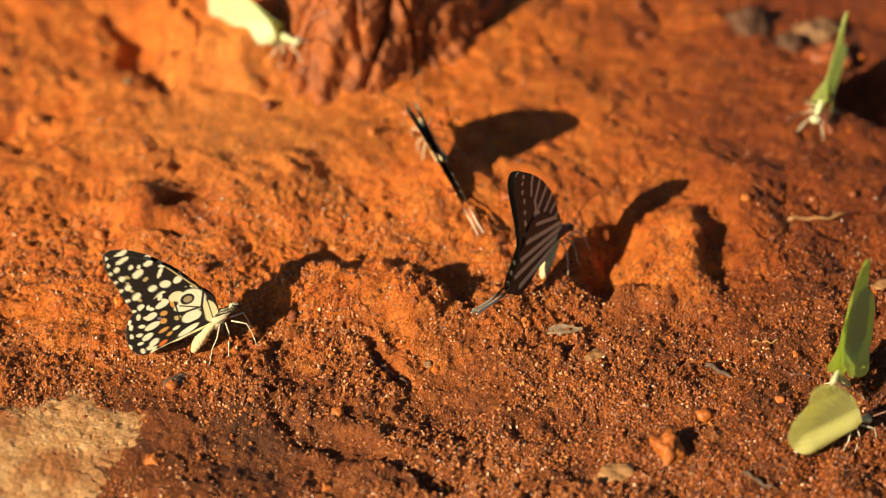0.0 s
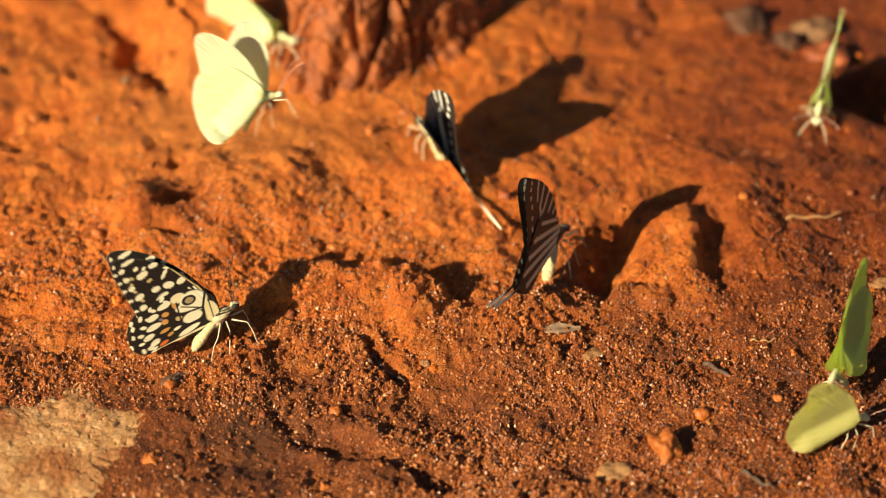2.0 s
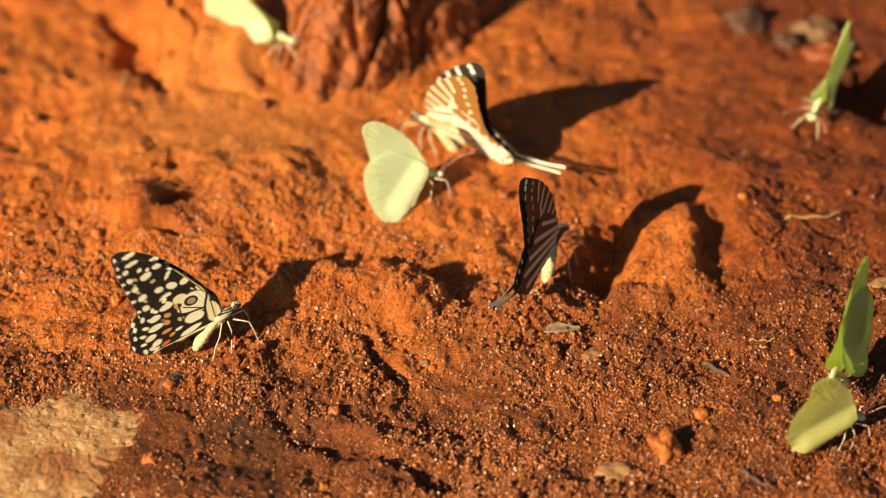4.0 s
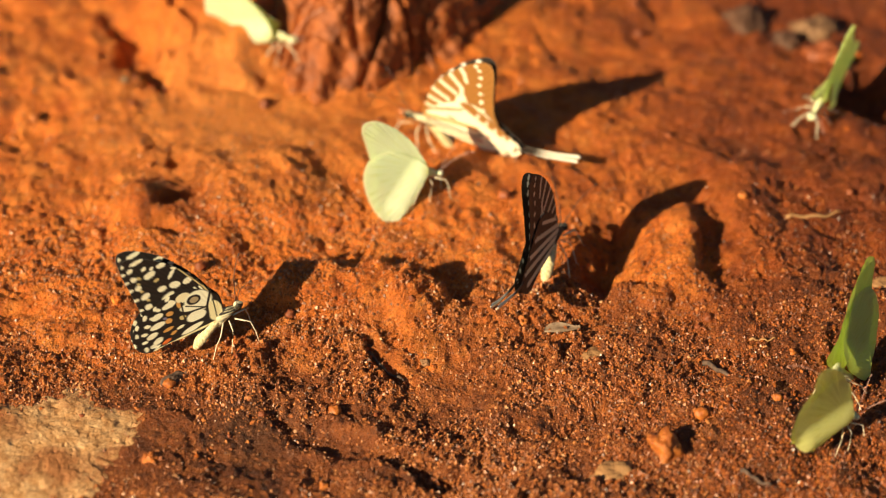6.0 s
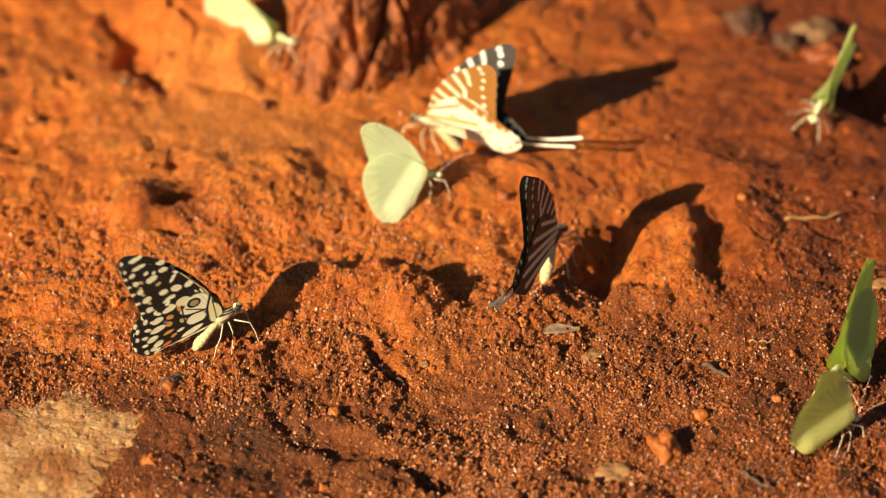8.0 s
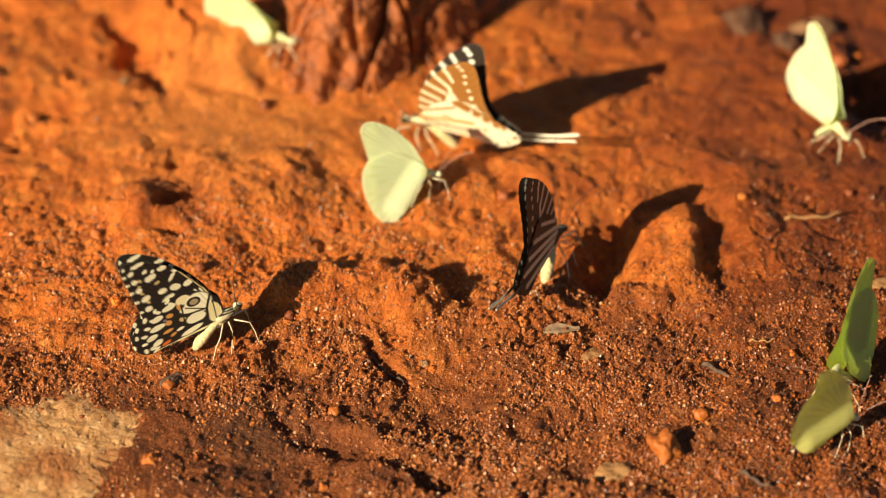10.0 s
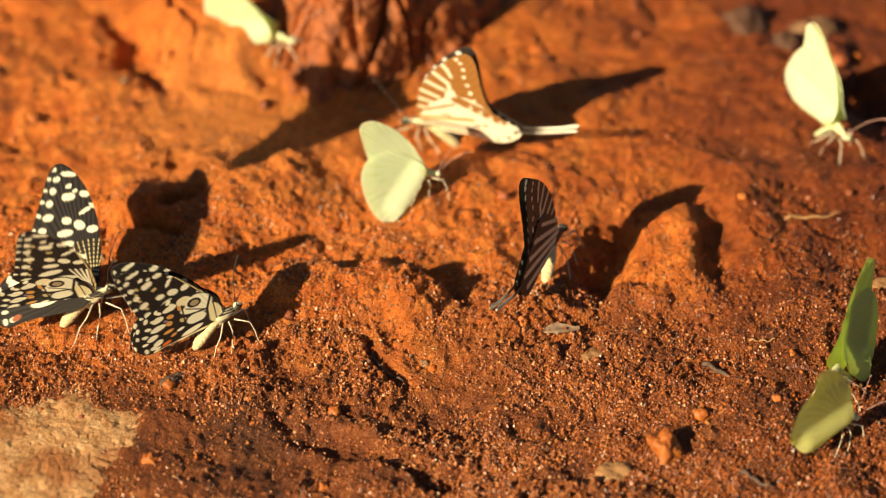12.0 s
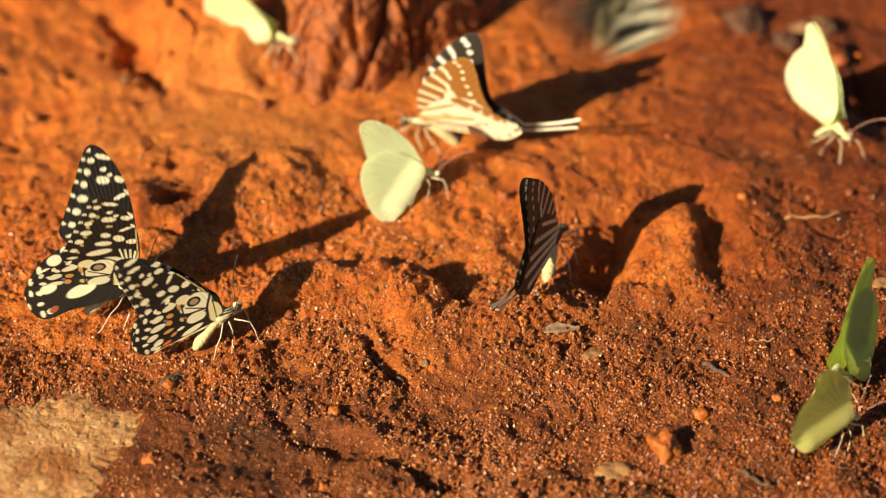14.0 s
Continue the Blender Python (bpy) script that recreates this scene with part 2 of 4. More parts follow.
def crumbs(x, y, size, share, seed):
    """Rounded crumbs lying in a jittered lattice: 0 between them, up to 1 on top, times their radius."""
    i, j = np.floor(x / size), np.floor(y / size)
    best = np.zeros_like(x)
    for di in (-1, 0, 1):
        for dj in (-1, 0, 1):
            a, b = i + di, j + dj
            here = hashed(a, b, seed) < share
            r = size * (0.28 + 0.34 * hashed(a, b, seed + 1))
            px = (a + 0.15 + 0.7 * hashed(a, b, seed + 2)) * size
            py = (b + 0.15 + 0.7 * hashed(a, b, seed + 3)) * size
            q = 1 - ((x - px) ** 2 + (y - py) ** 2) / r ** 2
            best = np.maximum(best, np.where(here & (q > 0), r * np.sqrt(np.maximum(q, 0)), 0))
    return best


def dome(x, y, cx, cy, rx, ry, high, turn=0, sharp=2.0):
    c, s = math.cos(radians(turn)), math.sin(radians(turn))
    u, v = ((x - cx) * c + (y - cy) * s) / rx, (-(x - cx) * s + (y - cy) * c) / ry
    return high * np.exp(-(u * u + v * v) ** sharp)


def soil_lie(x, y):
    """The lie of the soil without its crumbs, all in millimetres; also the warped place."""
    wx, wy = x + 7 * layered(x, y, 14, 3, 91), y + 7 * layered(x, y, 14, 3, 95)
    z = 6.0 * layered(x, y, 75, 3, 1) + 4.2 * layered(wx, wy, 19, 4, 11) + 1.0 * layered(x, y, 4.2, 3, 31)
    z = z * (1 - dome(x, y, -58, 66, 48, 26, 0.65))
    # the wedge-shaped lump, the crumbly ridge, the hollows and their banks
    z += dome(wx, wy, 66, -7, 15, 24, 4.0, -14, 4.5) - dome(wx, wy, 51, -3, 10, 20, 9.0, -12)
    z += dome(wx, wy, -22, -20, 17, 12, 6.0, 10) + dome(wx, wy, -8, -26, 9, 12, 7.0, 0, 3.2) + dome(wx, wy, -45, -19, 11, 10, 6.5)
    z += dome(wx, wy, -101, 17, 11, 9, 6.0, 20) + dome(wx, wy, -62, 36, 17, 15, 4.0, 0, 1.2) + dome(wx, wy, -40, 52, 20, 14, 4.0, 0, 1.2) + dome(wx, wy, -45, 37, 10, 9, 4.5, 0, 1.2)
    z += dome(wx, wy, -82, 20, 25, 26, 6.5, 0, 1.2)
    z -= dome(wx, wy, -86, 45, 4, 4.5, 5.5) + dome(wx, wy, -84, 19, 2.8, 9, 4.2, -48) + dome(wx, wy, -92, 5, 9, 3, 4.5, -18)
    z -= dome(wx, wy, -138, 62, 9, 7, 6) + dome(wx, wy, -152, 70, 8, 8, 6) + dome(wx, wy, 0, -103, 8, 4, 4.5)
    z -= dome(wx, wy, 148, 88, 14, 14, 12) + dome(wx, wy, -28, -88, 24, 5, 3.5, -25)
    z -= dome(wx, wy, -106, 112, 6, 30, 6.8, 24) + dome(wx, wy, -18, -52, 3, 16, 3.0, 40)
    z += dome(wx, wy, 100, 40, 40, 30, 3.0) + dome(wx, wy, -80, 130, 24, 38, 15, 8, 2.6)
    z -= dome(wx, wy, -92, 122, 1.6, 22, 3.0, 14) + dome(wx, wy, -74, 88, 12, 1.8, 2.0, -14)
    z = z * (1 - dome(x, y, -118, -98, 40, 34, 0.75, 0, 2))
    # the lump's face slopes down to the sunny side and breaks off behind
    top = dome(wx, wy, 69.5, -5, 12.5, 22, 0.9, -14, 2.6)
    z = z * (1 - top) + (4.4 + 5.6 * np.tanh((wx - 67) / 11) + 0.06 * (wy + 6) + 2.2 * layered(x, y, 9, 3, 57)) * top
    z -= dome(wx, wy, 87, -2, 4.5, 18, 4.0, -12) + dome(wx, wy, 61, -20, 4.5, 3.5, 3.0)
    return z, wx, wy


# the spots where the butterflies settle: x, y, and the soil's height there
RESTS = ((-66, -45, 0), (-104, -38, 0), (-127, -10, 0), (-8, 55, 0), (34, 2, 0), (1, 25, 4), (128, 60, 0), (115, -68, 0), (116, -88, 0), (-60, 99, 5))
RAW = [float(soil_lie(np.array([float(a)]), np.array([float(b)]))[0][0]) - c for a, b, c in RESTS]


def soil_height(x, y):
    z, wx, wy = soil_lie(x, y)
    for (a, b, _), off in zip(RESTS, RAW):
        z = z - off * np.exp(-(((x - a) ** 2 + (y - b) ** 2) / 15 ** 2) ** 2)
    worn = dome(x, y, -118, -98, 36, 30, 1.0, 0, 3)
    pits = crumbs(wx, wy, 15, 0.22, 141) * (1 - worn)
    z = z - 0.22 * pits * (pits < 4)
    keep = 0.35 + 1.0 * np.clip(layered(x, y, 30, 2, 61) + 0.35, 0, 1)
    keep = keep * np.clip(0.9 - y / 90, 0.35, 1.3) * (1 - dome(x, y, -68, -96, 48, 26, 0.62))
    rubble = np.abs(layered(x, y, 3.1, 2, 201, 0.6)) + 0.5 * np.abs(layered(wx, wy, 1.9, 1, 211))
    z = z + keep * (1.15 * rubble - 0.4)
    z = z + keep * (0.55 * crumbs(wx, wy, 5.5, 0.07, 71) + 0.62 * crumbs(x, y, 2.4, 0.27, 81) + 0.75 * crumbs(x, y, 1.25, 0.62, 86))
    return z / (1 + (np.maximum(0, np.hypot(x, y) - 230) / 150) ** 2)


def level(x, y):
    """The soil's height at a place in metres."""
    return float(soil_height(np.array([x * 1000.0]), np.array([y * 1000.0]))[0]) * MM


# ---- ground ----
def spread(lo, hi, step, reach):
    inner = list(np.arange(lo, hi + step / 2, step))
    left, right, s = [lo], [hi], step
    while right[-1] < reach:
        s *= 1.3
        right.append(right[-1] + s)
        left.append(left[-1] - s)
    return np.array(left[:0:-1] + inner + right[1:])


def build_ground():
    xs, ys = spread(-174, 174, 0.46, 9e4), spread(-128, 184, 0.5, 9e4)
    gx, gy = np.meshgrid(xs, ys)
    z = soil_height(gx, gy)
    n, k = len(xs), len(ys)
    co = np.stack([gx, gy, z], -1).reshape(-1, 3).astype(np.float32) * MM
    idx = np.arange(n * k).reshape(k, n)
    quads = np.stack([idx[:-1, :-1], idx[:-1, 1:], idx[1:, 1:], idx[1:, :-1]], -1).reshape(-1, 4)
    me = bpy.data.meshes.new("ground")
    me.vertices.add(n * k)
    me.vertices.foreach_set("co", co.ravel())
    me.loops.add(quads.size)
    me.loops.foreach_set("vertex_index", quads.ravel().astype(np.int32))
    me.polygons.add(len(quads))
    me.polygons.foreach_set("loop_start", np.arange(0, quads.size, 4, dtype=np.int32))
    me.update(calc_edges=True)
    me.shade_smooth()
    me.materials.append(SOIL)
    tagged(new("ground", me), "damp orange-red laterite soil with crumbs and hollows", "soil", kind="structure")


build_ground()


# ---- rocks, stones and litter ----
def blob(n, k, shape, seed, rough=0.18, low=-0.35, chips=0.0):
    """A lumpy stone: rings of n points from its top down, over half-axes shape, in metres."""
    verts = []
    for j in range(k):
        a = math.pi * (0.03 + 0.80 * j / (k - 1))
        for i in range(n):
            b = 2 * math.pi * i / n
            d = Vector((math.sin(a) * math.cos(b), math.sin(a) * math.sin(b), math.cos(a)))
            w = 1 + rough * noise.noise(d * 1.3 + Vector((seed, 0, 0))) * 2 + rough * 0.6 * noise.noise(d * 3.4 + Vector((0, seed, 0)))
            w += chips * noise.noise(d * 8 + Vector((seed, seed, 0))) + 2.2 * chips * abs(noise.noise(d * 2.2 + Vector((0, 0, seed))))
            verts.append((d.x * w * shape[0], d.y * w * shape[1], max(d.z, low) * w * shape[2]))
    return verts, lattice(n, k) + [tuple(range(n))[::-1], tuple(range((k - 1) * n, k * n))]


def laterite_boulder():
    """The furrowed lump of hardened laterite at the back, half sunk in the soil."""
    n, k, verts = 360, 150, []
    gen = random.Random(12)
    cracks = [(radians(-125 + 8.6 * q + gen.uniform(-4, 4)), gen.uniform(0.014, 0.05), gen.uniform(0.02, 0.13), gen.uniform(0, 6), gen.uniform(0.1, 0.7)) for q in range(18)]
    for j in range(k):
        q = j / (k - 1)
        for i in range(n):
            b = 2 * math.pi * i / n - math.pi
            c, s = math.cos(b), math.sin(b)
            side = 1 + 0.16 * noise.noise(Vector((c * 1.6, s * 1.6, 3))) + 0.08 * noise.noise(Vector((c * 5, s * 5, q * 2)))
            cut = 0
            for at, wide, deep, ph, start in cracks:
                d = b - at - 0.13 * math.sin(4 * q + ph) - 0.05 * math.sin(11 * q + ph)
                cut = max(cut, deep * math.exp(-(d / wide) ** 2) * min(1, max(0, (q - start) * 5)))
            r = (0.03 + 0.97 * q) * side * (1 - cut)
            x, y = 37 * r * c, 58 * r * s
            up = 62 * (1 - q ** 2.2) * (1 - 0.4 * cut) - 4
            at = Vector((x, y, up))
            lump = 3.2 * noise.noise(at * 0.07) + 2.6 * noise.noise(at * 0.16) + 1.5 * noise.noise(at * 0.4) + 0.7 * noise.noise(at * 1.0)
            verts.append(((x + 0.6 * lump * c) * MM, (y + 0.6 * lump * s) * MM, (up + 0.8 * lump) * MM))
    ob = new("boulder", sheet("boulder", verts, lattice(n, k) + [tuple(range(n))[::-1]], CRAG))
    ob.matrix_world = pose(-0.020, 0.139, 0, 0, 0, -33)
    tagged(ob, "furrowed red laterite boulder half sunk in the soil", "rock")


laterite_boulder()


def pale_slab():
    """A worn pale crust lying flush in the soil, with ragged tongues, which the soil covers in parts."""
    n, k, flat = 300, 90, []
    for j in range(k):
        q = j / (k - 1)
        for i in range(n):
            b = 2 * math.pi * i / n
            d = Vector((math.cos(b), math.sin(b), 0))
            reach = 24
            for at, more, wide in ((84, 4.5, 9), (30, 4.0, 10), (118, -2.0, 12), (56, -2.5, 10), (190, 20, 40), (265, 10, 30), (335, -5, 20)):
                gap = (math.degrees(b) - at + 180) % 360 - 180
                reach += more * math.exp(-(gap / wide) ** 2)
            edge = 1 + 0.10 * noise.noise(d * 4.2 + Vector((0, 0, 4))) + 0.10 * noise.noise(d * 11 + Vector((0, 0, 8))) + 0.05 * noise.noise(d * 26)
            x, y = reach * q * edge * math.cos(b), reach * q * edge * math.sin(b)
            at = Vector((x, y, 0))
            pit = max(0, noise.noise(at * 0.30 + Vector((3, 9, 2))) - 0.22) + 1.2 * max(0, noise.noise(at * 0.75 + Vector((1, 5, 7))) - 0.30)
            z = 1.3 * (1 - q ** 4) - 0.9 + 0.30 * noise.noise(at * 0.09) + 0.16 * noise.noise(at * 0.3) + 0.10 * noise.noise(at * 0.9) - 0.9 * pit
            flat.append((x, y, z))
    flat = np.array(flat)
    flat[:, 2] += soil_lie(flat[:, 0] - 112, flat[:, 1] - 92)[0]
    ob = new("flat_stone", sheet("flat_stone", flat * MM, lattice(n, k) + [tuple(range(n))[::-1]], CRUST))
    ob.matrix_world = pose(-0.112, -0.092, 0.0008)
    tagged(ob, "worn pale buff stone lying flush in the soil", "stone")


pale_slab()


def pebble(name, x, y, shape, mat, label, seed, turn=0, sink=0.3):
    ob = new(name, sheet(name, *blob(44, 28, [s * MM for s in shape], seed, 0.22, -0.35, 0.045), mat))
    ob.matrix_world = pose(x * MM, y * MM, level(x * MM, y * MM) + shape[2] * MM * (0.35 - sink), 0, 0, turn)
    return tagged(ob, label, "pebble", "pebbles on the red soil")


pebble("pebble", 63.5, -95, (4.3, 5.2, 4.8), AMBER, "angular amber-orange pebble on damp soil", 3, 20, 0.1)
pebble("pebble", 48.5, -103, (6.5, 4.6, 3.0), PALE, "flat pale grey-buff pebble set in damp soil", 5, 10, 0.75)
pebble("pebble", 44.5, -50, (5.5, 4.5, 2.0), PALE, "pale pinkish pebble sunk in the soil", 8, 30, 0.8)
pebble("pebble", -34, -106, (1.4, 1.4, 1.5), AMBER, "tiny yellow-orange pebble on damp soil", 9)
pebble("pebble", -83.5, -98, (2.0, 2.0, 1.8), AMBER, "tiny orange pebble on damp soil", 10)
pebble("pebble", -109.5, 91, (1.5, 1.5, 1.5), GREY, "tiny whitish pebble on dry soil", 11)
pebble("pebble", 132, 127, (9, 8, 5), GREY, "rounded dull buff pebble beside other stones", 12, 0, 0.5)
pebble("pebble", 134, 108, (7, 7, 5), ROCK, "rounded pinkish pebble beside other stones", 14, 0, 0.4)
pebble("pebble", 107, 131, (7, 9, 6), SLATE, "dark grey pebble beside other stones", 15, 0, 0.5)
pebble("pebble", 121, 118, (5, 5, 4), SLATE, "dark brown pebble beside other stones", 17, 0, 0.4)
pebble("pebble", 136, -17, (5, 3, 2), PALE, "pale flat pebble at a bank of soil", 18)
pebble("pebble", 24, -38, (1.6, 1.5, 1.5), AMBER, "tiny orange pebble on crumbly soil", 19)
pebble("pebble", -5.5, -53, (1.5, 1.3, 1.3), GREY, "tiny pinkish pebble on crumbly soil", 20)
pebble("pebble", -80, -62, (4.2, 2.2, 1.6), BARK, "dark grey pebble on damp soil", 21, 50, 0.4)

BUILT_PEBBLES = [blob(12, 8, (1, 1, 0.85), 40 + q, 0.22) for q in range(6)]
PEBBLE_MESHES = [sheet("pebble", [tuple(c * MM for c in v) for v in vs], fs, (ROCK, AMBER, ROCK, SOIL, ROCK, AMBER)[q])
                 for q, (vs, fs) in enumerate(BUILT_PEBBLES)]
for q in range(150):
    x, y, s = rng.uniform(-150, 150), rng.uniform(-118, 150), 0.7 + 1.5 * rng.random() ** 3
    ob = new("pebble", PEBBLE_MESHES[rng.randrange(6)])
    ob.matrix_world = pose(x * MM, y * MM, level(x * MM, y * MM) + 0.25 * s * MM, rng.uniform(-20, 20), rng.uniform(-20, 20), rng.uniform(0, 360)) @ Matrix.Scale(s, 4)
    tagged(ob, "small rounded crumb of red-brown laterite on soil", "pebble", "pebbles on the red soil")


def grit():
    """Loose grains, too many to count."""
    base = np.array([(1, 0, 0), (-1, 0, 0), (0, 1, 0), (0, -1, 0), (0, 0, 1), (0, 0, -1)], float)
    tris = np.array([(0, 2, 4), (2, 1, 4), (1, 3, 4), (3, 0, 4), (2, 0, 5), (1, 2, 5), (3, 1, 5), (0, 3, 5)])
    gen = np.random.RandomState(5)
    count = 190000
    x = gen.uniform(-148, 148, count)
    y = -122 + 235 * gen.rand(count) ** 1.9
    # grains gather in drifts, and few lie on the smooth damp spot
    drift = np.clip(0.62 + 1.5 * layered(x, y, 13, 3, 301), 0.2, 1) * np.clip(0.75 - y / 60, 0.12, 1) * (1 - dome(x, y, 75, 0, 40, 28, 0.8)) * (1 - dome(x, y, -66, -98, 62, 27, 0.9))
    keep = gen.rand(count) < drift
    x, y = x[keep], y[keep]
    count = len(x)
    z = soil_height(x, y)
    size = 0.20 + 0.20 * gen.rand(count) + 0.45 * gen.rand(count) ** 5
    turn = gen.uniform(0, 6.28, (count, 1))
    tilt = gen.uniform(-0.7, 0.7, (count, 1))
    v = base[None] * gen.uniform(0.65, 1.25, (count, 1, 3))
    a = v[..., 0] * np.cos(tilt) + v[..., 2] * np.sin(tilt)
    c = -v[..., 0] * np.sin(tilt) + v[..., 2] * np.cos(tilt)
    v = np.stack([a * np.cos(turn) - v[..., 1] * np.sin(turn), a * np.sin(turn) + v[..., 1] * np.cos(turn), c], -1)
    verts = (v * size[:, None, None] + np.stack([x, y, z + 0.15 * size], -1)[:, None]).reshape(-1, 3) * MM
    faces = (tris[None] + (np.arange(count) * 6)[:, None, None]).reshape(-1, 3)
    tagged(new("grit", sheet("grit", verts, faces, GRIT, False)), "loose glinting grains of red laterite sand", "grit", kind="stuff")


grit()


def twig(x, y, length, turn, mat, thick, label, name="twig", bend=0.06):
    pts = [(length * (q / 9 - 0.5) * MM, bend * length * math.sin(q * 0.9) * MM * 0.6, 0.0006 * math.sin(q * 1.7)) for q in range(10)]
    v, f = tube(pts, [thick * MM * (1.1 - 0.05 * q) for q in range(10)])
    ob = new(name, sheet(name, v, f, mat))
    ob.matrix_world = pose(x * MM, y * MM, level(x * MM, y * MM) + thick * MM * 1.2, 0, 0, turn)
    tagged(ob, label, "twig", "litter on the soil")


twig(119, 16, 19, 8, STRAW, 0.6, "dry straw-coloured twig on the soil")
twig(83, -62, 14, -35, BARK, 0.8, "short dark dead twig on damp soil")
twig(88, -108, 10, -40, BARK, 0.7, "short dark dead twig on damp soil")
twig(-92, 6, 8, -15, STRAW, 0.35, "thin pale dry stalk on the soil")
twig(96, -48, 8, 3, STRAW, 0.4, "thin pale dry stalk on the soil")
twig(-18, -54, 18, -50, BARK, 0.6, "thin dark rootlet on damp soil")


def leaf_chip(x, y, length, wide, turn, mat, label):
    n, verts, faces = 9, [], []
    for j in range(n):
        q = j / (n - 1)
        w = wide * (0.35 + math.sin(math.pi * min(0.95, q + 0.1))) * 0.6
        for s in (-1, 0, 1):
            verts.append(((q - 0.5) * length * MM, s * w * MM, (0.5 * abs(s) + 0.5 * math.sin(5 * q)) * MM))
    top = len(verts)
    verts += [(a, b, c - 0.0003) for a, b, c in verts]
    for j in range(n - 1):
        for s in (0, 1):
            f = (j * 3 + s, (j + 1) * 3 + s, (j + 1) * 3 + s + 1, j * 3 + s + 1)
            faces += [f, tuple(top + q for q in f[::-1])]
        for s in (0, 2):
            faces.append((j * 3 + s, j * 3 + s + top, (j + 1) * 3 + s + top, (j + 1) * 3 + s))
    ob = new("leaf_fragment", sheet("leaf_fragment", verts, faces, mat))
    ob.matrix_world = pose(x * MM, y * MM, level(x * MM, y * MM) + 0.0008, 4, -5, turn)
    tagged(ob, label, "leaf", "litter on the soil")


leaf_chip(36, -40, 11, 2.6, 3, DRY_LEAF, "dry grey-brown leaf fragment on the soil")


# ---- butterflies ----
LIME_FW = ((0, 0), (2.6, 7), (3.6, 15), (3.2, 24), (1.4, 33), (-1.8, 40), (-5.4, 44.2), (-8.6, 44.4), (-11, 40.6), (-13.2, 34.5), (-15.6, 28), (-17.9, 21.5), (-19.6, 15.5), (-13, 8.5), (-5, 3))
LIME_HW = ((0, 1), (0.8, 7), (-1.8, 12), (-6.5, 15.8), (-13, 16.8), (-19.5, 15.4), (-25, 12.8), (-29, 9.3), (-31.2, 5), (-31, 0.2), (-27.6, -3.2), (-20, -2.8), (-10, -3.6), (-3, -3))
SWORD_FW = ((0, 0), (1, 8), (0, 16), (-3, 23.5), (-7.5, 30.5), (-12.5, 36), (-15.8, 37.8), (-18.3, 36), (-19.7, 30), (-20.7, 23), (-22.3, 16), (-24.5, 9), (-13, 4))
SWORD_HW = ((0, 1), (-6, 7), (-14, 10), (-21, 9), (-26, 3), (-30, -2), (-33.6, -6.5), (-33.2, -9.5), (-30, -11.5), (-26, -12.6), (-22, -11.6), (-17, -9), (-11, -7), (-3.5, -4))
PALE_FW = ((0, 0), (2.2, 7), (2.6, 15), (0.8, 24), (-3, 31), (-7, 33.6), (-10, 32.3), (-12.6, 27), (-15.5, 20), (-18.5, 13), (-19, 9), (-10, 4))
PALE_HW = ((0, 1), (-5, 8.5), (-12, 13.5), (-19, 14.3), (-24.3, 11), (-27, 5), (-27.5, -2), (-26.5, -9), (-23.5, -14.6), (-19.5, -15.8), (-13, -12), (-6, -6.5))
ROUND_HW = ((0, 1), (-5, 9), (-12, 14.5), (-19.5, 15), (-25, 11), (-28, 4), (-28, -3.5), (-25, -10), (-19.5, -14), (-13, -13.5), (-6, -7))


def soft(a):
    return np.clip(a, 0, 1)


class Paint:
    """Tints laid over one another on a wing, by places in its plane, in millimetres."""

    def __init__(self, x, z, base):
        self.x, self.z = x, z
        self.c = np.tile(np.array(base, float), (len(x), 1))

    def lay(self, mask, colour):
        m = soft(mask)[:, None]
        self.c = self.c * (1 - m) + np.array(colour, float) * m

    def spot(self, px, pz, a, b, colour, turn=0.0):
        """An oval with half-axes a (along turn) and b."""
        u = (self.x - px) * math.cos(turn) + (self.z - pz) * math.sin(turn)
        v = -(self.x - px) * math.sin(turn) + (self.z - pz) * math.cos(turn)
        d = np.sqrt((u / a) ** 2 + (v / b) ** 2)
        self.lay((1.05 - d) / 0.14, colour)

    def row(self, edge, inset, count, a, b, colour, lo=0.04, hi=0.96, jitter=0.12, seed=1, grow=0.0):
        """Ovals in a row that follows the margin, each pointing to the wing's root."""
        r = random.Random(seed)
        for q in range(count):
            f = lo + (hi - lo) * q / max(1, count - 1)
            s = f * (len(edge) - 1)
            i = min(int(s), len(edge) - 2)
            p = edge[i] + (edge[i + 1] - edge[i]) * (s - i)
            k = inset * (1 + r.uniform(-0.03, 0.03))
            w = (1 + grow * (f - 0.5)) * (1 + r.uniform(-jitter, jitter))
            self.spot(p[0] * k, p[1] * k, a * w, b * w * (1 + r.uniform(-jitter, jitter)), colour, math.atan2(p[1], p[0]))

    def line(self, x0, z0, x1, z1, wide, colour):
        dx, dz = x1 - x0, z1 - z0
        t = np.clip(((self.x - x0) * dx + (self.z - z0) * dz) / (dx * dx + dz * dz), 0, 1)
        d = np.hypot(self.x - x0 - t * dx, self.z - z0 - t * dz)
        self.lay((wide - d) / 0.25 + 0.5, colour)


CREAM, INK, BUFF = (0.92, 0.89, 0.65), (0.016, 0.012, 0.010), (0.62, 0.50, 0.22)
OCHRE, RUST = (0.66, 0.34, 0.09), (0.68, 0.16, 0.03)


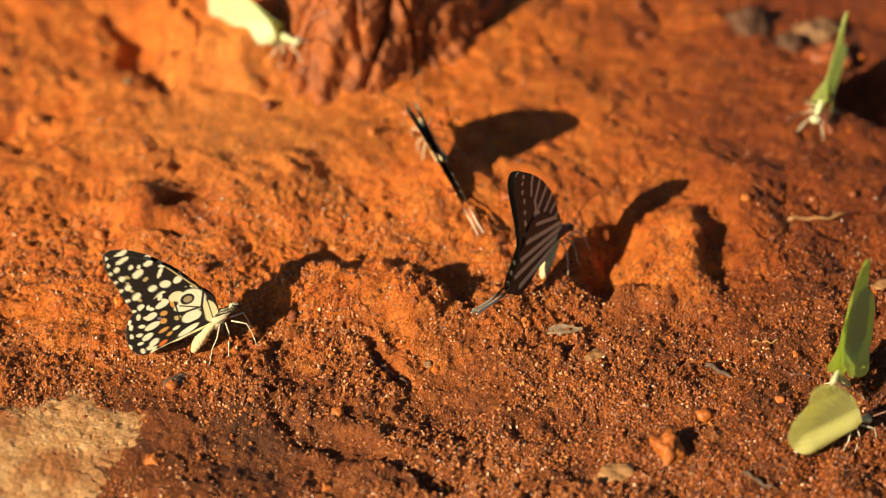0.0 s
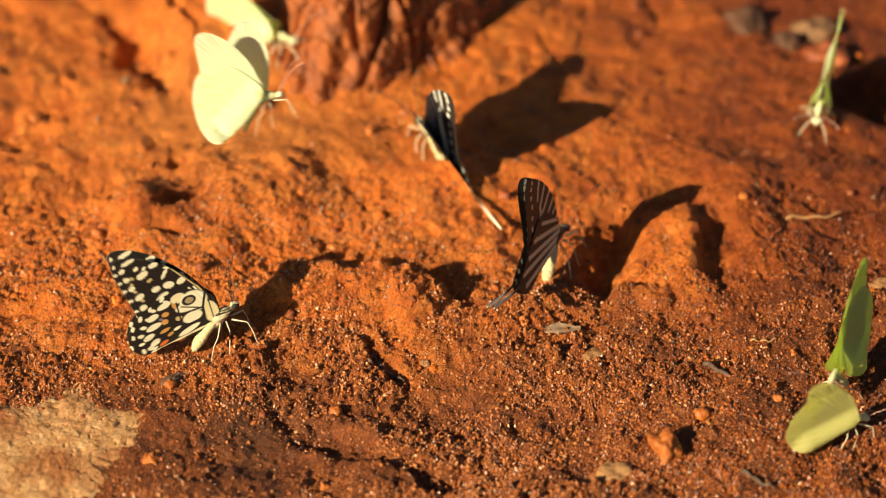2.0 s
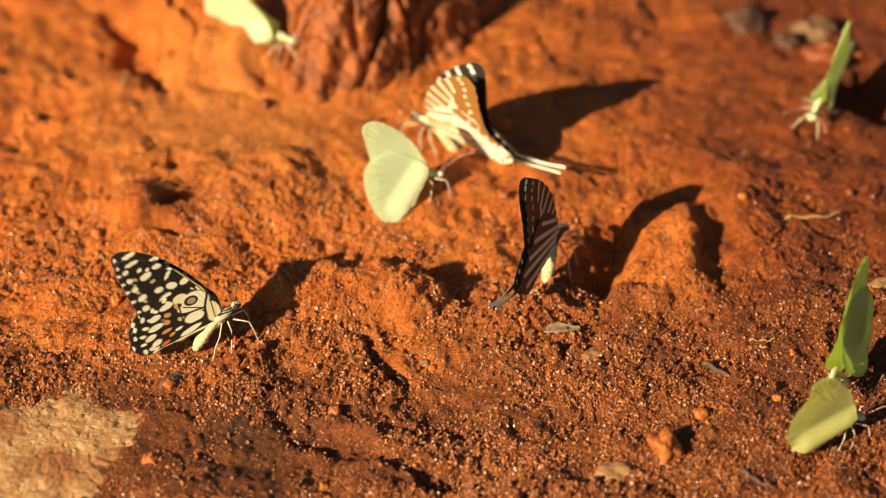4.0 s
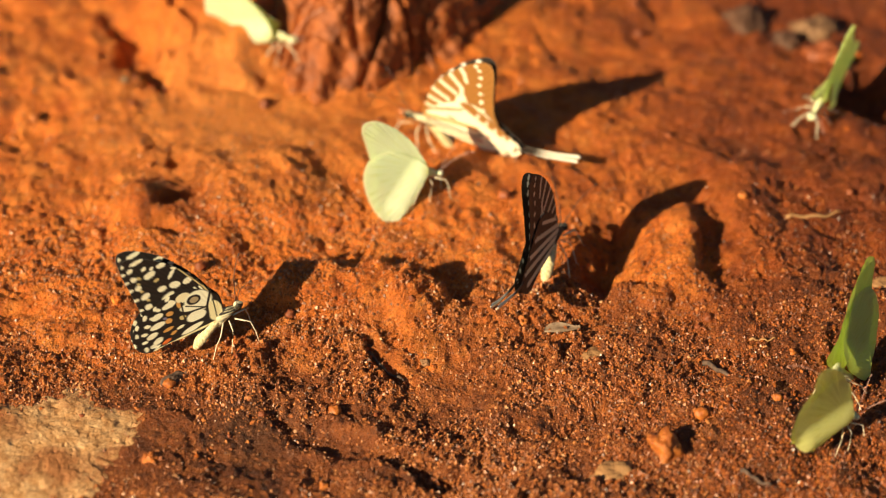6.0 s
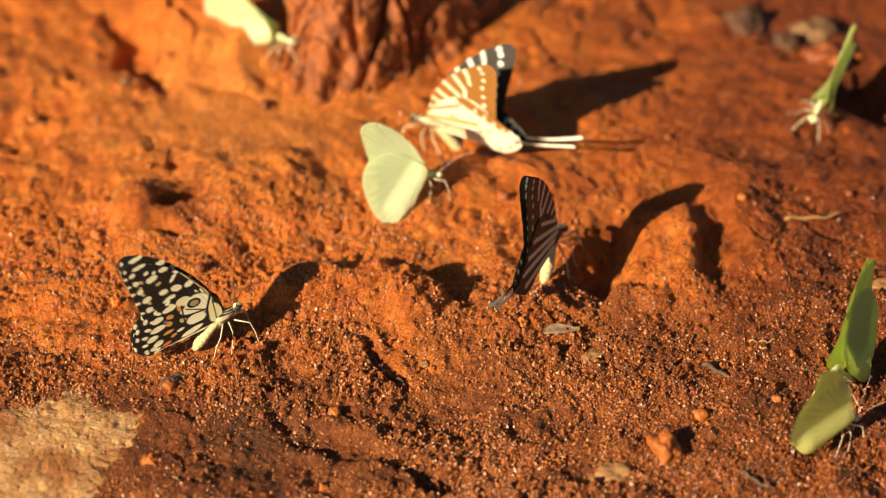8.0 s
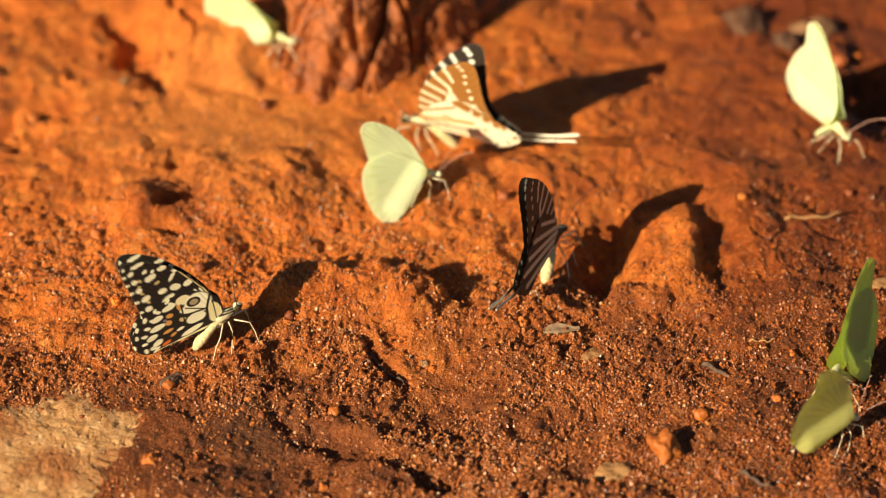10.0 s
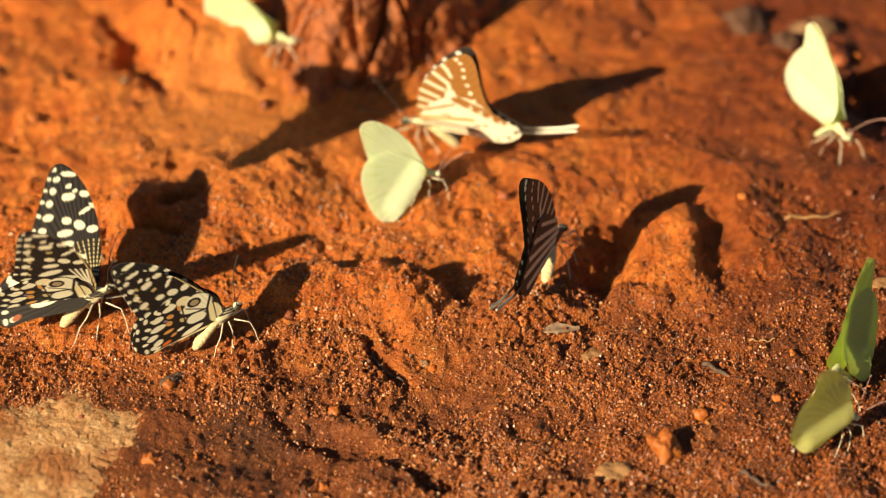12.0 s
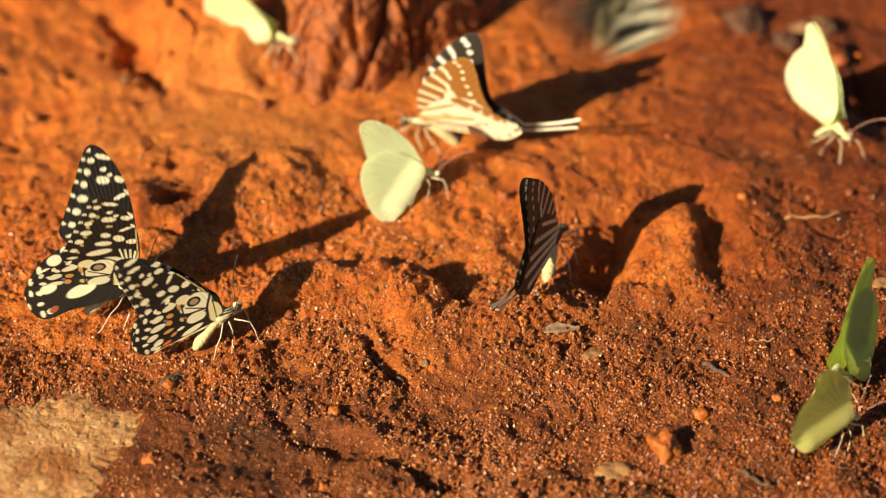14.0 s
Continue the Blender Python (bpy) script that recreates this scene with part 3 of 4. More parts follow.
# oval marks on the chequered wings: x, z, half-axes, turn in degrees
FORE_MARGIN = ((-8.6, 42.9, 0.9, 0.5, 30), (-10.4, 40.0, 0.6, 0.7, 70), (-11.9, 36.4, 0.6, 0.8, 70), (-13.2, 32.6, 0.6, 0.8, 70), (-14.7, 28.2, 0.6, 0.9, 65),
               (-16.5, 23.6, 0.6, 0.9, 65), (-18.2, 19.2, 0.6, 0.8, 65))
FORE_INNER = ((-8.1, 39.5, 1.2, 0.9, 15), (-9.6, 35.7, 1.1, 1.1, 0), (-11.0, 31.6, 1.2, 1.1, 10), (-11.8, 27.0, 1.8, 1.2, 5), (-14.0, 22.8, 1.4, 1.1, 5),
              (-15.8, 18.6, 1.2, 0.9, 5), (-16.4, 15.0, 1.7, 0.6, 0))
FORE_BAND = ((-4.4, 40.7, 2.5, 0.85, 165), (-4.6, 36.5, 1.1, 0.75, 20), (-2.8, 34.6, 0.9, 0.6, 30), (-5.0, 32.9, 2.2, 1.35, 0), (-6.2, 25.0, 1.6, 1.2, 165),
             (-7.0, 20.9, 2.6, 1.15, 0), (-8.4, 16.6, 4.0, 1.35, 12), (-4.2, 12.6, 3.2, 1.1, 170))
FORE_CELL = ((0.0, 33.1, 1.6, 1.1, 160), (-0.3, 27.4, 2.2, 0.7, 25), (2.0, 28.8, 1.2, 0.55, 130), (-2.4, 22.9, 1.9, 1.5, 140), (1.4, 20.9, 1.8, 1.25, 0))
HIND_BAND = ((-15.6, 12.9, 2.6, 1.2, 10), (-20.6, 10.2, 2.2, 1.25, 10), (-21.6, 6.5, 2.9, 1.2, 8), (-24.6, 3.2, 2.2, 1.1, 15), (-23.4, 0.2, 2.0, 1.15, 25),
             (-24.6, -2.4, 1.6, 0.5, 30))


def lime_fore(x, z, under):
    p = Paint(x, z, INK)
    c = CREAM if under else (0.86, 0.82, 0.60)
    for marks in (FORE_MARGIN, FORE_INNER, FORE_BAND, FORE_CELL):
        for px, pz, a, b, deg in marks:
            p.spot(px, pz, a, b, c, radians(deg))
    if under:
        p.row(smooth_line(LIME_FW[7:13], 40), 0.83, 6, 0.75, 0.6, BUFF, 0.12, 0.8, seed=8)
        p.spot(-5.0, 29.3, 1.1, 0.5, BUFF)
        # thin cream rays that fan out from the root, and the buff front edge
        for ex, ez, wide in ((-2.4, 17.2, 0.30), (-0.8, 16.8, 0.34), (0.8, 16.6, 0.36), (2.2, 15.6, 0.34), (-3.6, 12.0, 0.3)):
            p.line(0.5, 3.2, ex, ez, wide, c)
        p.line(1.8, 3, 3.0, 15, 0.35, BUFF)
        p.line(3.0, 15, 2.6, 27, 0.22, BUFF)
        p.lay((4.4 - np.hypot(x, z)) / 1.2, (0.84, 0.74, 0.38))
    else:
        # fine dotted striae at the root
        for q in range(8):
            e = radians(74 + 5.5 * q)
            for n in range(9):
                p.spot((6 + 1.4 * n) * math.cos(e), (6 + 1.4 * n) * math.sin(e), 0.5, 0.24, BUFF, e)
    return p.c


def lime_hind(x, z, under):
    p = Paint(x, z, INK)
    edge = smooth_line(LIME_HW[4:11], 40)
    c = CREAM if under else (0.86, 0.82, 0.60)
    p.row(edge, 0.97, 7, 0.7, 1.15, c, 0.08, 0.9, seed=12)
    p.row(edge, 0.875, 7, 1.2, 0.75, c, 0.1, 0.9, seed=13)
    if under:
        for px, pz, a, b, deg in HIND_BAND:
            p.spot(px, pz, a, b, c, radians(deg))
        # ochre and grey lunules inside the band
        for px, pz, a, b, deg in ((-16.4, 9.4, 1.3, 1.0, 0), (-17.6, 6.6, 1.2, 1.1, 0), (-18.8, 3.2, 2.0, 0.7, 12), (-17.6, 0.9, 1.3, 0.6, 20), (-12.6, 11.4, 0.7, 1.5, 0)):
            p.spot(px, pz, a, b, OCHRE, radians(deg))
        p.spot(-18.4, 8.2, 0.7, 0.6, (0.20, 0.17, 0.24))
        p.spot(-20.9, -1.5, 1.8, 0.8, RUST, 0.35)
        # cream cells parted by dark veins, with the ringed spot in the upper one
        p.spot(-10.4, 13.6, 2.6, 2.0, (0.88, 0.80, 0.50), 0.1)
        p.spot(-6.2, 9.8, 4.8, 4.6, c, 0.2)
        p.spot(-9.6, 8.6, 3.4, 1.7, c, -0.2)
        p.spot(-8.6, 3.9, 3.5, 2.2, c, 0.1)
        p.spot(-12.9, 5.6, 1.2, 1.0, BUFF, 0.2)
        p.spot(-11.4, -0.6, 4.2, 1.05, c, 0.22)
        p.spot(-14.8, 2.0, 1.5, 0.6, c, 0.2)
        p.spot(-2.4, 3.0, 2.6, 4.6, (0.86, 0.78, 0.44), -0.1)
        p.line(-5.4, -1.2, -4.2, 6.0, 0.42, INK)
        p.line(-4.2, 6.0, -1.0, 12.5, 0.42, INK)
        p.line(-2.4, 0, -1.6, 8, 0.2, INK)
        p.line(-4.2, 6.0, -13, 6.8, 0.38, INK)
        p.line(-5.4, 1.6, -11, 1.4, 0.5, INK)
        p.line(-10.6, 9.6, -5.2, 6.3, 0.26, INK)
        p.line(-12.6, 4, -11.6, 12, 0.3, INK)
        p.spot(-7.4, 11.0, 2.5, 2.1, INK, 0.1)
        p.spot(-7.3, 10.9, 1.55, 1.25, (0.40, 0.32, 0.18), 0.1)
        p.line(0, -1.6, -25, -3.3, 0.42, (0.86, 0.78, 0.44))
    else:
        for px, pz, a, b in ((-19.0, 13.4, 2.4, 1.7), (-22.6, 10.0, 2.4, 1.8), (-23.8, 5.6, 2.8, 1.5), (-13.0, 12.0, 3.2, 1.7), (-14.6, 7.0, 5.0, 2.2), (-14.6, 2.0, 5.0, 1.8)):
            p.spot(px, pz, a, b, c, 0.1)
        p.spot(-24.5, -1.0, 1.6, 0.9, (0.36, 0.10, 0.04), 0.3)
    return p.c


def sword_fore(x, z, under, brown=(0.31, 0.135, 0.026), cream=(0.88, 0.80, 0.58)):
    base = brown if under else (0.024, 0.016, 0.011)
    c = cream if under else (0.84, 0.85, 0.76)
    p = Paint(x, z, base)
    # bars that run in from the front edge
    for a, b, wide in (((2.2, 7.0), (-8, 6.0), 0.55), ((1.6, 11.2), (-7.0, 9.6), 0.62), ((0.8, 15.8), (-6.2, 13.4), 0.68), ((-1.6, 20.6), (-8.4, 17.6), 0.72),
                       ((-4.6, 25.6), (-9.6, 21.4), 0.75)):
        p.line(*a, *b, wide, c)
    p.line(-7.8, 30.2, -9.4, 28.2, 0.75, c)
    p.line(-9.6, 27.6, -10.8, 25.0, 0.6, c)
    # the pale wedge that widens towards the hind edge
    p.line(-9.8, 20.5, -10.6, 16, 0.7, c)
    for q in range(7):
        f = q / 6
        p.spot(-10.2 - 6.6 * f, 16 - 12.0 * f, 2.6, 1.5 + 1.1 * f, c, radians(118))
    # a row of round spots inside the outer edge
    spots = smooth_line(((-12.6, 34.2), (-14.9, 32.0), (-14.9, 27.5), (-16.2, 22.5), (-17.6, 17.6), (-19.4, 12.6), (-21.6, 8.8)), 9)
    for q, (px, pz) in enumerate(spots):
        w = 0.80 if under else 1.05
        p.spot(px + (0.5 if q == 1 else 0), pz, w, w * (0.9 if q < 5 else 1.3), c)
    return p.c


def sword_hind(x, z, under, brown=(0.31, 0.135, 0.026), cream=(0.88, 0.80, 0.58)):
    dark = tuple(0.25 * v for v in brown)
    if under and brown[0] < 0.1:
        p = Paint(x, z, brown)
        for a, b, wide in (((0, 4.8), (-17, 7.4), 0.6), ((0, 2.6), (-23, 3.4), 0.75), ((-1, 0.8), (-27, -1.2), 0.8), ((-2, -1.2), (-30, -5.4), 0.85), ((-3, -3.6), (-27, -9.6), 0.9)):
            p.line(*a, *b, wide, cream)
        for q in range(5):
            p.spot(-23.0 - 2.3 * q, 5.0 - 3.0 * q, 1.2, 0.6, brown, radians(115))
    elif under:
        p = Paint(x, z, cream)
        # the brown outer edge with pale dashes, then fine lines along the wing
        p.line(-17, 9, -29, -2.5, 1.9, brown)
        for q in range(4):
            p.spot(-20.5 - 2.6 * q, 4.6 - 2.7 * q, 1.3, 0.5, cream, radians(115))
        p.line(0, 4.6, -15, 6.6, 0.55, brown)
        p.line(1, 2.2, -19, -1.2, 0.75, (0.60, 0.27, 0.05))
        p.line(0, 0.6, -18, -5.2, 0.55, dark)
        p.line(-1, -1.6, -17, -7.4, 0.45, brown)
        for px, pz, a, b, tint in ((-19.6, -4.0, 1.2, 0.6, dark), (-19.0, -6.4, 1.5, 0.7, (0.55, 0.18, 0.09)), (-22.4, -4.2, 1.2, 0.6, (0.55, 0.18, 0.09)), (-28.6, -10.4, 0.9, 0.7, dark),
                                   (-24.5, -11.0, 0.6, 0.5, dark), (-31.6, -8.6, 0.8, 0.5, dark), (-10.5, 2.0, 1.9, 0.5, (0.62, 0.16, 0.05))):
            p.spot(px, pz, a, b, tint, 0.35)
    else:
        p = Paint(x, z, (0.024, 0.016, 0.011))
        p.spot(-12, 3.5, 11, 2.6, (0.78, 0.80, 0.70), 0.28)
        for q in range(5):
            p.spot(-23.5 - 2.0 * q, 3.4 - 2.7 * q, 1.1, 0.6, (0.78, 0.80, 0.70), 2.2)
    return p.c


def pale_tint(x, z, under, outline=PALE_HW):
    p = Paint(x, z, (0.84, 0.93, 0.66) if under else (0.92, 0.95, 0.80))
    for deg in range(72, 230, 9):
        e = radians(deg)
        p.line(6 * math.cos(e), 6 * math.sin(e), 40 * math.cos(e), 40 * math.sin(e), 0.08, (0.76, 0.84, 0.38))
    p.lay((np.hypot(x, z) - 4) / -4, (0.70, 0.70, 0.30))
    rim = smooth_line(outline[2:10], 40)
    for q in range(39):
        p.line(*rim[q], *rim[q + 1], 0.28, (0.95, 0.96, 0.72))
    return p.c


def pale_fore(x, z, under):
    p = Paint(x, z, (0, 0, 0))
    p.c = pale_tint(x, z, under)
    edge = smooth_line(PALE_FW[4:9], 30)
    for q in range(29):
        p.line(*edge[q], *edge[q + 1], 0.22, (0.80, 0.74, 0.50))
    return p.c


def wing_mesh(name, ctrl, tint, material, side, n, k, camber, out, skins=2, swell=0.0):
    """A wing: two skins with a rim, the under one outside, or one membrane. side: 1 left, -1 right."""
    edge = smooth_line(ctrl, n, True)
    root = np.array((-1.0, 1.2))
    veins = np.arange(n) * (26 / n) * 2 * math.pi
    layers = []
    for skin in (1, -1):
        rows = []
        for j in range(k):
            q = 0.02 + 0.98 * j / (k - 1)
            xz = root + (edge - root) * q
            far = np.hypot(xz[:, 0], xz[:, 1])
            y = out + camber * (far / 40) ** 2 * 3 + (0.09 if skins == 2 else 0.10) * np.sin(veins) * q * (1 - 0.5 * q) + 0.05 * skin * (1 - q ** 6)
            y = y + camber * 0.35 * np.sin(xz[:, 0] * 0.21 + 1.0) * q
            if skins == 1:
                # a thin wing's crimped margin, and the fold along its middle
                y = y + q ** 5 * (0.07 * np.sin(veins * 0.77) + 0.08 * np.sin(veins * 0.31 + 1)) + 0.3 * q * np.sin(xz[:, 1] * 0.23)
            # the wing bulges over the abdomen and falls off behind it
            along = np.clip(((xz[:, 0] + 1) * -13 + (xz[:, 1] + 1) * -10) / 269, 0, 1)
            y = y + swell * 0.5 * (1 + np.cos(np.pi * np.minimum(1, np.hypot(xz[:, 0] + 1 + 13 * along, xz[:, 1] + 1 + 10 * along) / 9.5)))
            rows.append(np.stack([xz[:, 0], side * y, xz[:, 1]], -1))
        layers.append(np.concatenate(rows))
    flat = layers[0]
    tints = np.concatenate([tint(flat[:, 0], flat[:, 2], True), tint(flat[:, 0], flat[:, 2], False)])
    verts = np.concatenate(layers) * MM
    m = n * k
    a = [f if side > 0 else f[::-1] for f in lattice(n, k)] + [tuple(range(n))]
    b = [tuple(m + i for i in f[::-1]) for f in a]
    rim = [((k - 1) * n + i, (k - 1) * n + (i + 1) % n, m + (k - 1) * n + (i + 1) % n, m + (k - 1) * n + i) for i in range(n)]
    if skins == 1:
        verts, tints, b, rim = verts[:m], tints[:m], [], []
    me = sheet(name, verts, a + b + rim, material)
    at = me.attributes.new("tint", "FLOAT_COLOR", "POINT")
    at.data.foreach_set("color", np.concatenate([tints, np.ones((len(tints), 1))], 1).astype(np.float32).ravel())
    return me


def tail_mesh(side):
    """The long white-tipped ribbon of a swordtail's hindwing."""
    line = smooth_line(((-31.5, -7.5), (-36, -8.4), (-42, -8.9), (-48, -9.0), (-54, -8.8)), 24)
    verts, tints = [], []
    for q, (x, z) in enumerate(line):
        w = 0.55 + 0.35 * (q / 23) ** 2
        if q == 23:
            w = 0.35
        for s, d in ((-1, 0), (0, 0.22), (1, 0), (0, -0.22)):
            verts.append((x * MM, side * (0.9 + d + 0.12 * math.sin(q * 0.3)) * MM, (z + s * w) * MM))
            pale = min(1, max(0, (q - 8) / 4))
            tints.append((0.04 + 0.8 * pale, 0.03 + 0.76 * pale, 0.02 + 0.62 * pale, 1))
    me = sheet("tail", verts, lattice(4, 24) + [(0, 1, 2, 3), (95, 94, 93, 92)], SWORD_WING)
    at = me.attributes.new("tint", "FLOAT_COLOR", "POINT")
    at.data.foreach_set("color", np.array(tints, np.float32).ravel())
    return me


def mm(points):
    return [tuple(c * MM for c in p) for p in points]


def lathe(points, radii, squash=1.0, n=18, waves=0):
    """A body part: rings round a line in the x-z plane, millimetres."""
    line = smooth_line([(*p, r) for p, r in zip(points, radii)], 26)
    verts = []
    for q, (x, z, r) in enumerate(line):
        r = max(0.05, r * (1 + 0.05 * waves * math.sin(q * 2.2)))
        verts += [(x * MM, r * squash * math.cos(2 * math.pi * i / n) * MM, (z + r * math.sin(2 * math.pi * i / n)) * MM) for i in range(n)]
    return verts, lattice(n, 26) + [tuple(range(n))[::-1], tuple(range(25 * n, 26 * n))]


SHADED_BROWN, SHADED_CREAM = (0.042, 0.023, 0.012), (0.66, 0.58, 0.40)  # the swordtail's brown and cream, darkened for the front one's shaded side
KINDS = {
    "lime": dict(fw=LIME_FW, hw=LIME_HW, tf=lime_fore, th=lime_hind, wing=LIME_WING, n=220, k=72, camber=0.3, body=CREAM_FUR, back=STREAK_FUR,
                 leg=LEG_PALE, feel=BLACK_FUR, eye=EYE_MAT, size=1.0, hinge=13.0, skins=2, swell=0.0, perk=32, name="chequered_butterfly"),
    "sword": dict(fw=SWORD_FW, hw=SWORD_HW, tf=sword_fore, th=sword_hind, wing=SWORD_WING, n=180, k=70, camber=0.12, body=CREAM_FUR, back=STREAK_FUR,
                  leg=LEG_PALE, feel=BLACK_FUR, eye=EYE_MAT, size=0.9, hinge=10.0, skins=2, swell=0.0, name="swordtail_butterfly"),
    # the same swordtail with the shade of its seen side put into its tints
    "shaded_sword": dict(fw=SWORD_FW, hw=SWORD_HW, tf=lambda x, z, u: sword_fore(x, z, u, SHADED_BROWN, SHADED_CREAM), th=lambda x, z, u: sword_hind(x, z, u, SHADED_BROWN, SHADED_CREAM), wing=SWORD_WING, n=160, k=60,
                       camber=0.12, body=CREAM_FUR, back=BLACK_FUR, leg=LEG_PALE, feel=BLACK_FUR, eye=EYE_MAT, size=0.9, hinge=10.0, skins=2, swell=0.0, name="swordtail_butterfly"),
    "pale": dict(fw=PALE_FW, hw=PALE_HW, tf=pale_fore, th=pale_tint, wing=PALE_WING, n=88, k=28, camber=0.25, body=GREEN_FUR, back=GREEN_FUR,
                 leg=LEG_PALE, feel=LEG_ROSE, eye=EYE_GREEN, size=0.85, hinge=12.0, skins=1, swell=2.6, girth=0.62, name="yellow_butterfly"),
}
KINDS["white"] = dict(KINDS["pale"], tf=lambda x, z, u: np.minimum(0.95, pale_fore(x, z, u) * (1.08, 1.0, 1.52)), th=lambda x, z, u: np.minimum(0.95, pale_tint(x, z, u) * (1.08, 1.0, 1.52)),
                      wing=WHITE_WING, name="white_butterfly")
KINDS["green"] = dict(KINDS["pale"], hw=ROUND_HW, th=lambda x, z, u: pale_tint(x, z, u, ROUND_HW) * (0.82, 0.85, 0.45), tf=lambda x, z, u: pale_fore(x, z, u) * (0.82, 0.85, 0.45))
KINDS["yellow"] = dict(KINDS["pale"], hw=ROUND_HW, th=lambda x, z, u: pale_tint(x, z, u, ROUND_HW) * (1.08, 0.97, 0.52), tf=lambda x, z, u: pale_fore(x, z, u) * (1.08, 0.97, 0.52))
MESHES = {}


def butterfly_meshes(kind):
    s = KINDS[kind]
    hinge, made = s["hinge"], {}
    for side in (1, -1):
        made["forewing", side] = wing_mesh("forewing", s["fw"], s["tf"], s["wing"], side, s["n"], s["k"], s["camber"], 0.3, s["skins"], 0.45 * s["swell"])
        made["hindwing", side] = wing_mesh("hindwing", s["hw"], s["th"], s["wing"], side, s["n"], s["k"], s["camber"] * 0.8, 0.75, s["skins"], s["swell"])
        if "sword" in kind:
            made["tail", side] = tail_mesh(side)
        for q, (fx, fy) in enumerate(((8.5, 4.6), (-1.5, 6), (-8, 6))):
            root = ((3 - 2 * q), 1.0, hinge - 3.6)
            pts = [root, (root[0] + 0.55 * (fx - root[0]) + 1.5, 1 + 0.5 * fy, 0.62 * hinge - 0.8 * q), (root[0] + 0.8 * (fx - root[0]) + 0.9, 1 + 0.75 * fy, 0.34 * hinge),
                   (fx, 0.8 + fy, 0.2), (fx + 1.2 * (1 if q < 2 else -1), 1.2 + fy, -1.2)]
            made["leg", side, q] = sheet("leg", *tube(mm([(x, side * y, z) for x, y, z in pts]), [c * MM for c in (0.30, 0.22, 0.18, 0.14, 0.09)]), s["leg"])
        feel = smooth_line(((6.0, 0.5, hinge - 1.4), (9.5, 2.2, hinge + 2.2), (13, 4.2, hinge + 5.2), (17, 6.6, hinge + 7.0), (18.6, 7.4, hinge + 7.2)), 16)
        made["antenna", side] = sheet("antenna", *tube(mm([(x, side * y, z) for x, y, z in feel]), [0.13 * MM] * 13 + [0.24 * MM, 0.34 * MM, 0.22 * MM]), s["feel"])
        eye = blob(14, 9, (1.05 * MM, 0.85 * MM, 1.15 * MM), 1, 0.0, -1)
        made["eye", side] = sheet("eye", [(v[0] + 6.1 * MM, v[1] + side * 0.95 * MM, v[2] + (hinge - 2.2) * MM) for v in eye[0]], eye[1], s["eye"])
    z, perk = s["size"], Matrix.Translation((0, 0, (hinge - 2) * MM)) @ Matrix.Rotation(-radians(s.get("perk", 0)), 4, "Y") @ Matrix.Translation((0, 0, (2 - hinge) * MM))
    made["head"] = sheet("head", *lathe([(4.2, hinge - 2.6), (5.6, hinge - 2.2), (6.9, hinge - 2.4), (7.7, hinge - 2.8)], [c * z for c in (0.8, 1.4, 1.2, 0.35)]), s["back"])
    made["thorax"] = sheet("thorax", *lathe([(-4.2, hinge - 2.6), (-1.5, hinge - 1.3), (2, hinge - 1.3), (5, hinge - 2.3)], [c * z for c in (1.4, 2.3, 2.2, 1.0)], 0.62), s["back"])
    made["abdomen"] = sheet("abdomen", *lathe([(-2, hinge - 2.6), (-5, hinge - 4.4), (-8.6, hinge - 7.4), (-11.4, hinge - 9.8), (-12.8, hinge - 11)],
                                              [c * z * s.get("girth", 1) for c in (1.4, 2.1, 2.5, 2.0, 0.6)], 0.85, waves=1), s["body"])
    for key in ("head", "thorax", ("eye", 1), ("eye", -1), ("antenna", 1), ("antenna", -1)):
        made[key].transform(perk)
    return made


def butterfly(kind, label, size=1.0):
    if (kind, size) not in MESHES:
        made = MESHES[kind, size] = butterfly_meshes(kind)
        for me in made.values():
            me.transform(Matrix.Scale(size, 4))
    got = MESHES[kind, size]
    high = KINDS[kind]["hinge"] * size
    thing = empty(KINDS[kind]["name"])
    tagged(thing, label, "butterfly", "butterflies drinking on damp soil")
    for name in ("thorax", "abdomen", "head"):
        part(name, got[name], thing)
    wings = {}
    for side in (1, -1):
        part("eye", got["eye", side], thing)
        part("antenna", got["antenna", side], thing)
        for q in range(3):
            part("leg", got["leg", side, q], thing)
        for name in ("forewing", "hindwing"):
            w = wings[name, side] = part(name, got[name, side], thing)
            if "sword" in kind and name == "hindwing":
                part("tail", got["tail", side], w, "long black tail with a white tip")
            w.location.z = high * MM
    return thing, wings, high


def settle(made, rows):
    """Key a butterfly. Rows: seconds; the hinge's x, y, z in mm; heading, pitch, lean; left and right wing's opening; sweep of fore- and hindwings, degrees,
    and where they differ, how much further the left forewing sweeps."""
    thing, wings, hinge = made
    if rows[0][0] > 0:
        rows = [(0, *rows[0][1:])] + list(rows)
    if rows[-1][0] < 14:
        rows = list(rows) + [(14, *rows[-1][1:])]
    turn = lambda x, y, z, h, p, r: (Matrix.Translation((x * MM, y * MM, z * MM)) @ Matrix.Rotation(radians(h), 4, "Z") @ Matrix.Rotation(-radians(p), 4, "Y")
                                     @ Matrix.Rotation(radians(r), 4, "X") @ Matrix.Translation((0, 0, -hinge * MM)))
    walk(thing, [(row[0], turn(*row[1:7])) for row in rows])
    for (name, side), w in wings.items():
        keys = []
        for row in rows:
            opened = -row[7] if side > 0 else row[8]
            sweep = row[9] if name == "forewing" else row[10]
            if name == "forewing" and side > 0 and len(row) > 11:
                sweep += row[11]
            keys.append((row[0], Matrix.Translation((0, 0, hinge * MM)) @ Matrix.Rotation(radians(opened), 4, "X") @ Matrix.Rotation(radians(sweep), 4, "Y")))
        walk(w, keys)


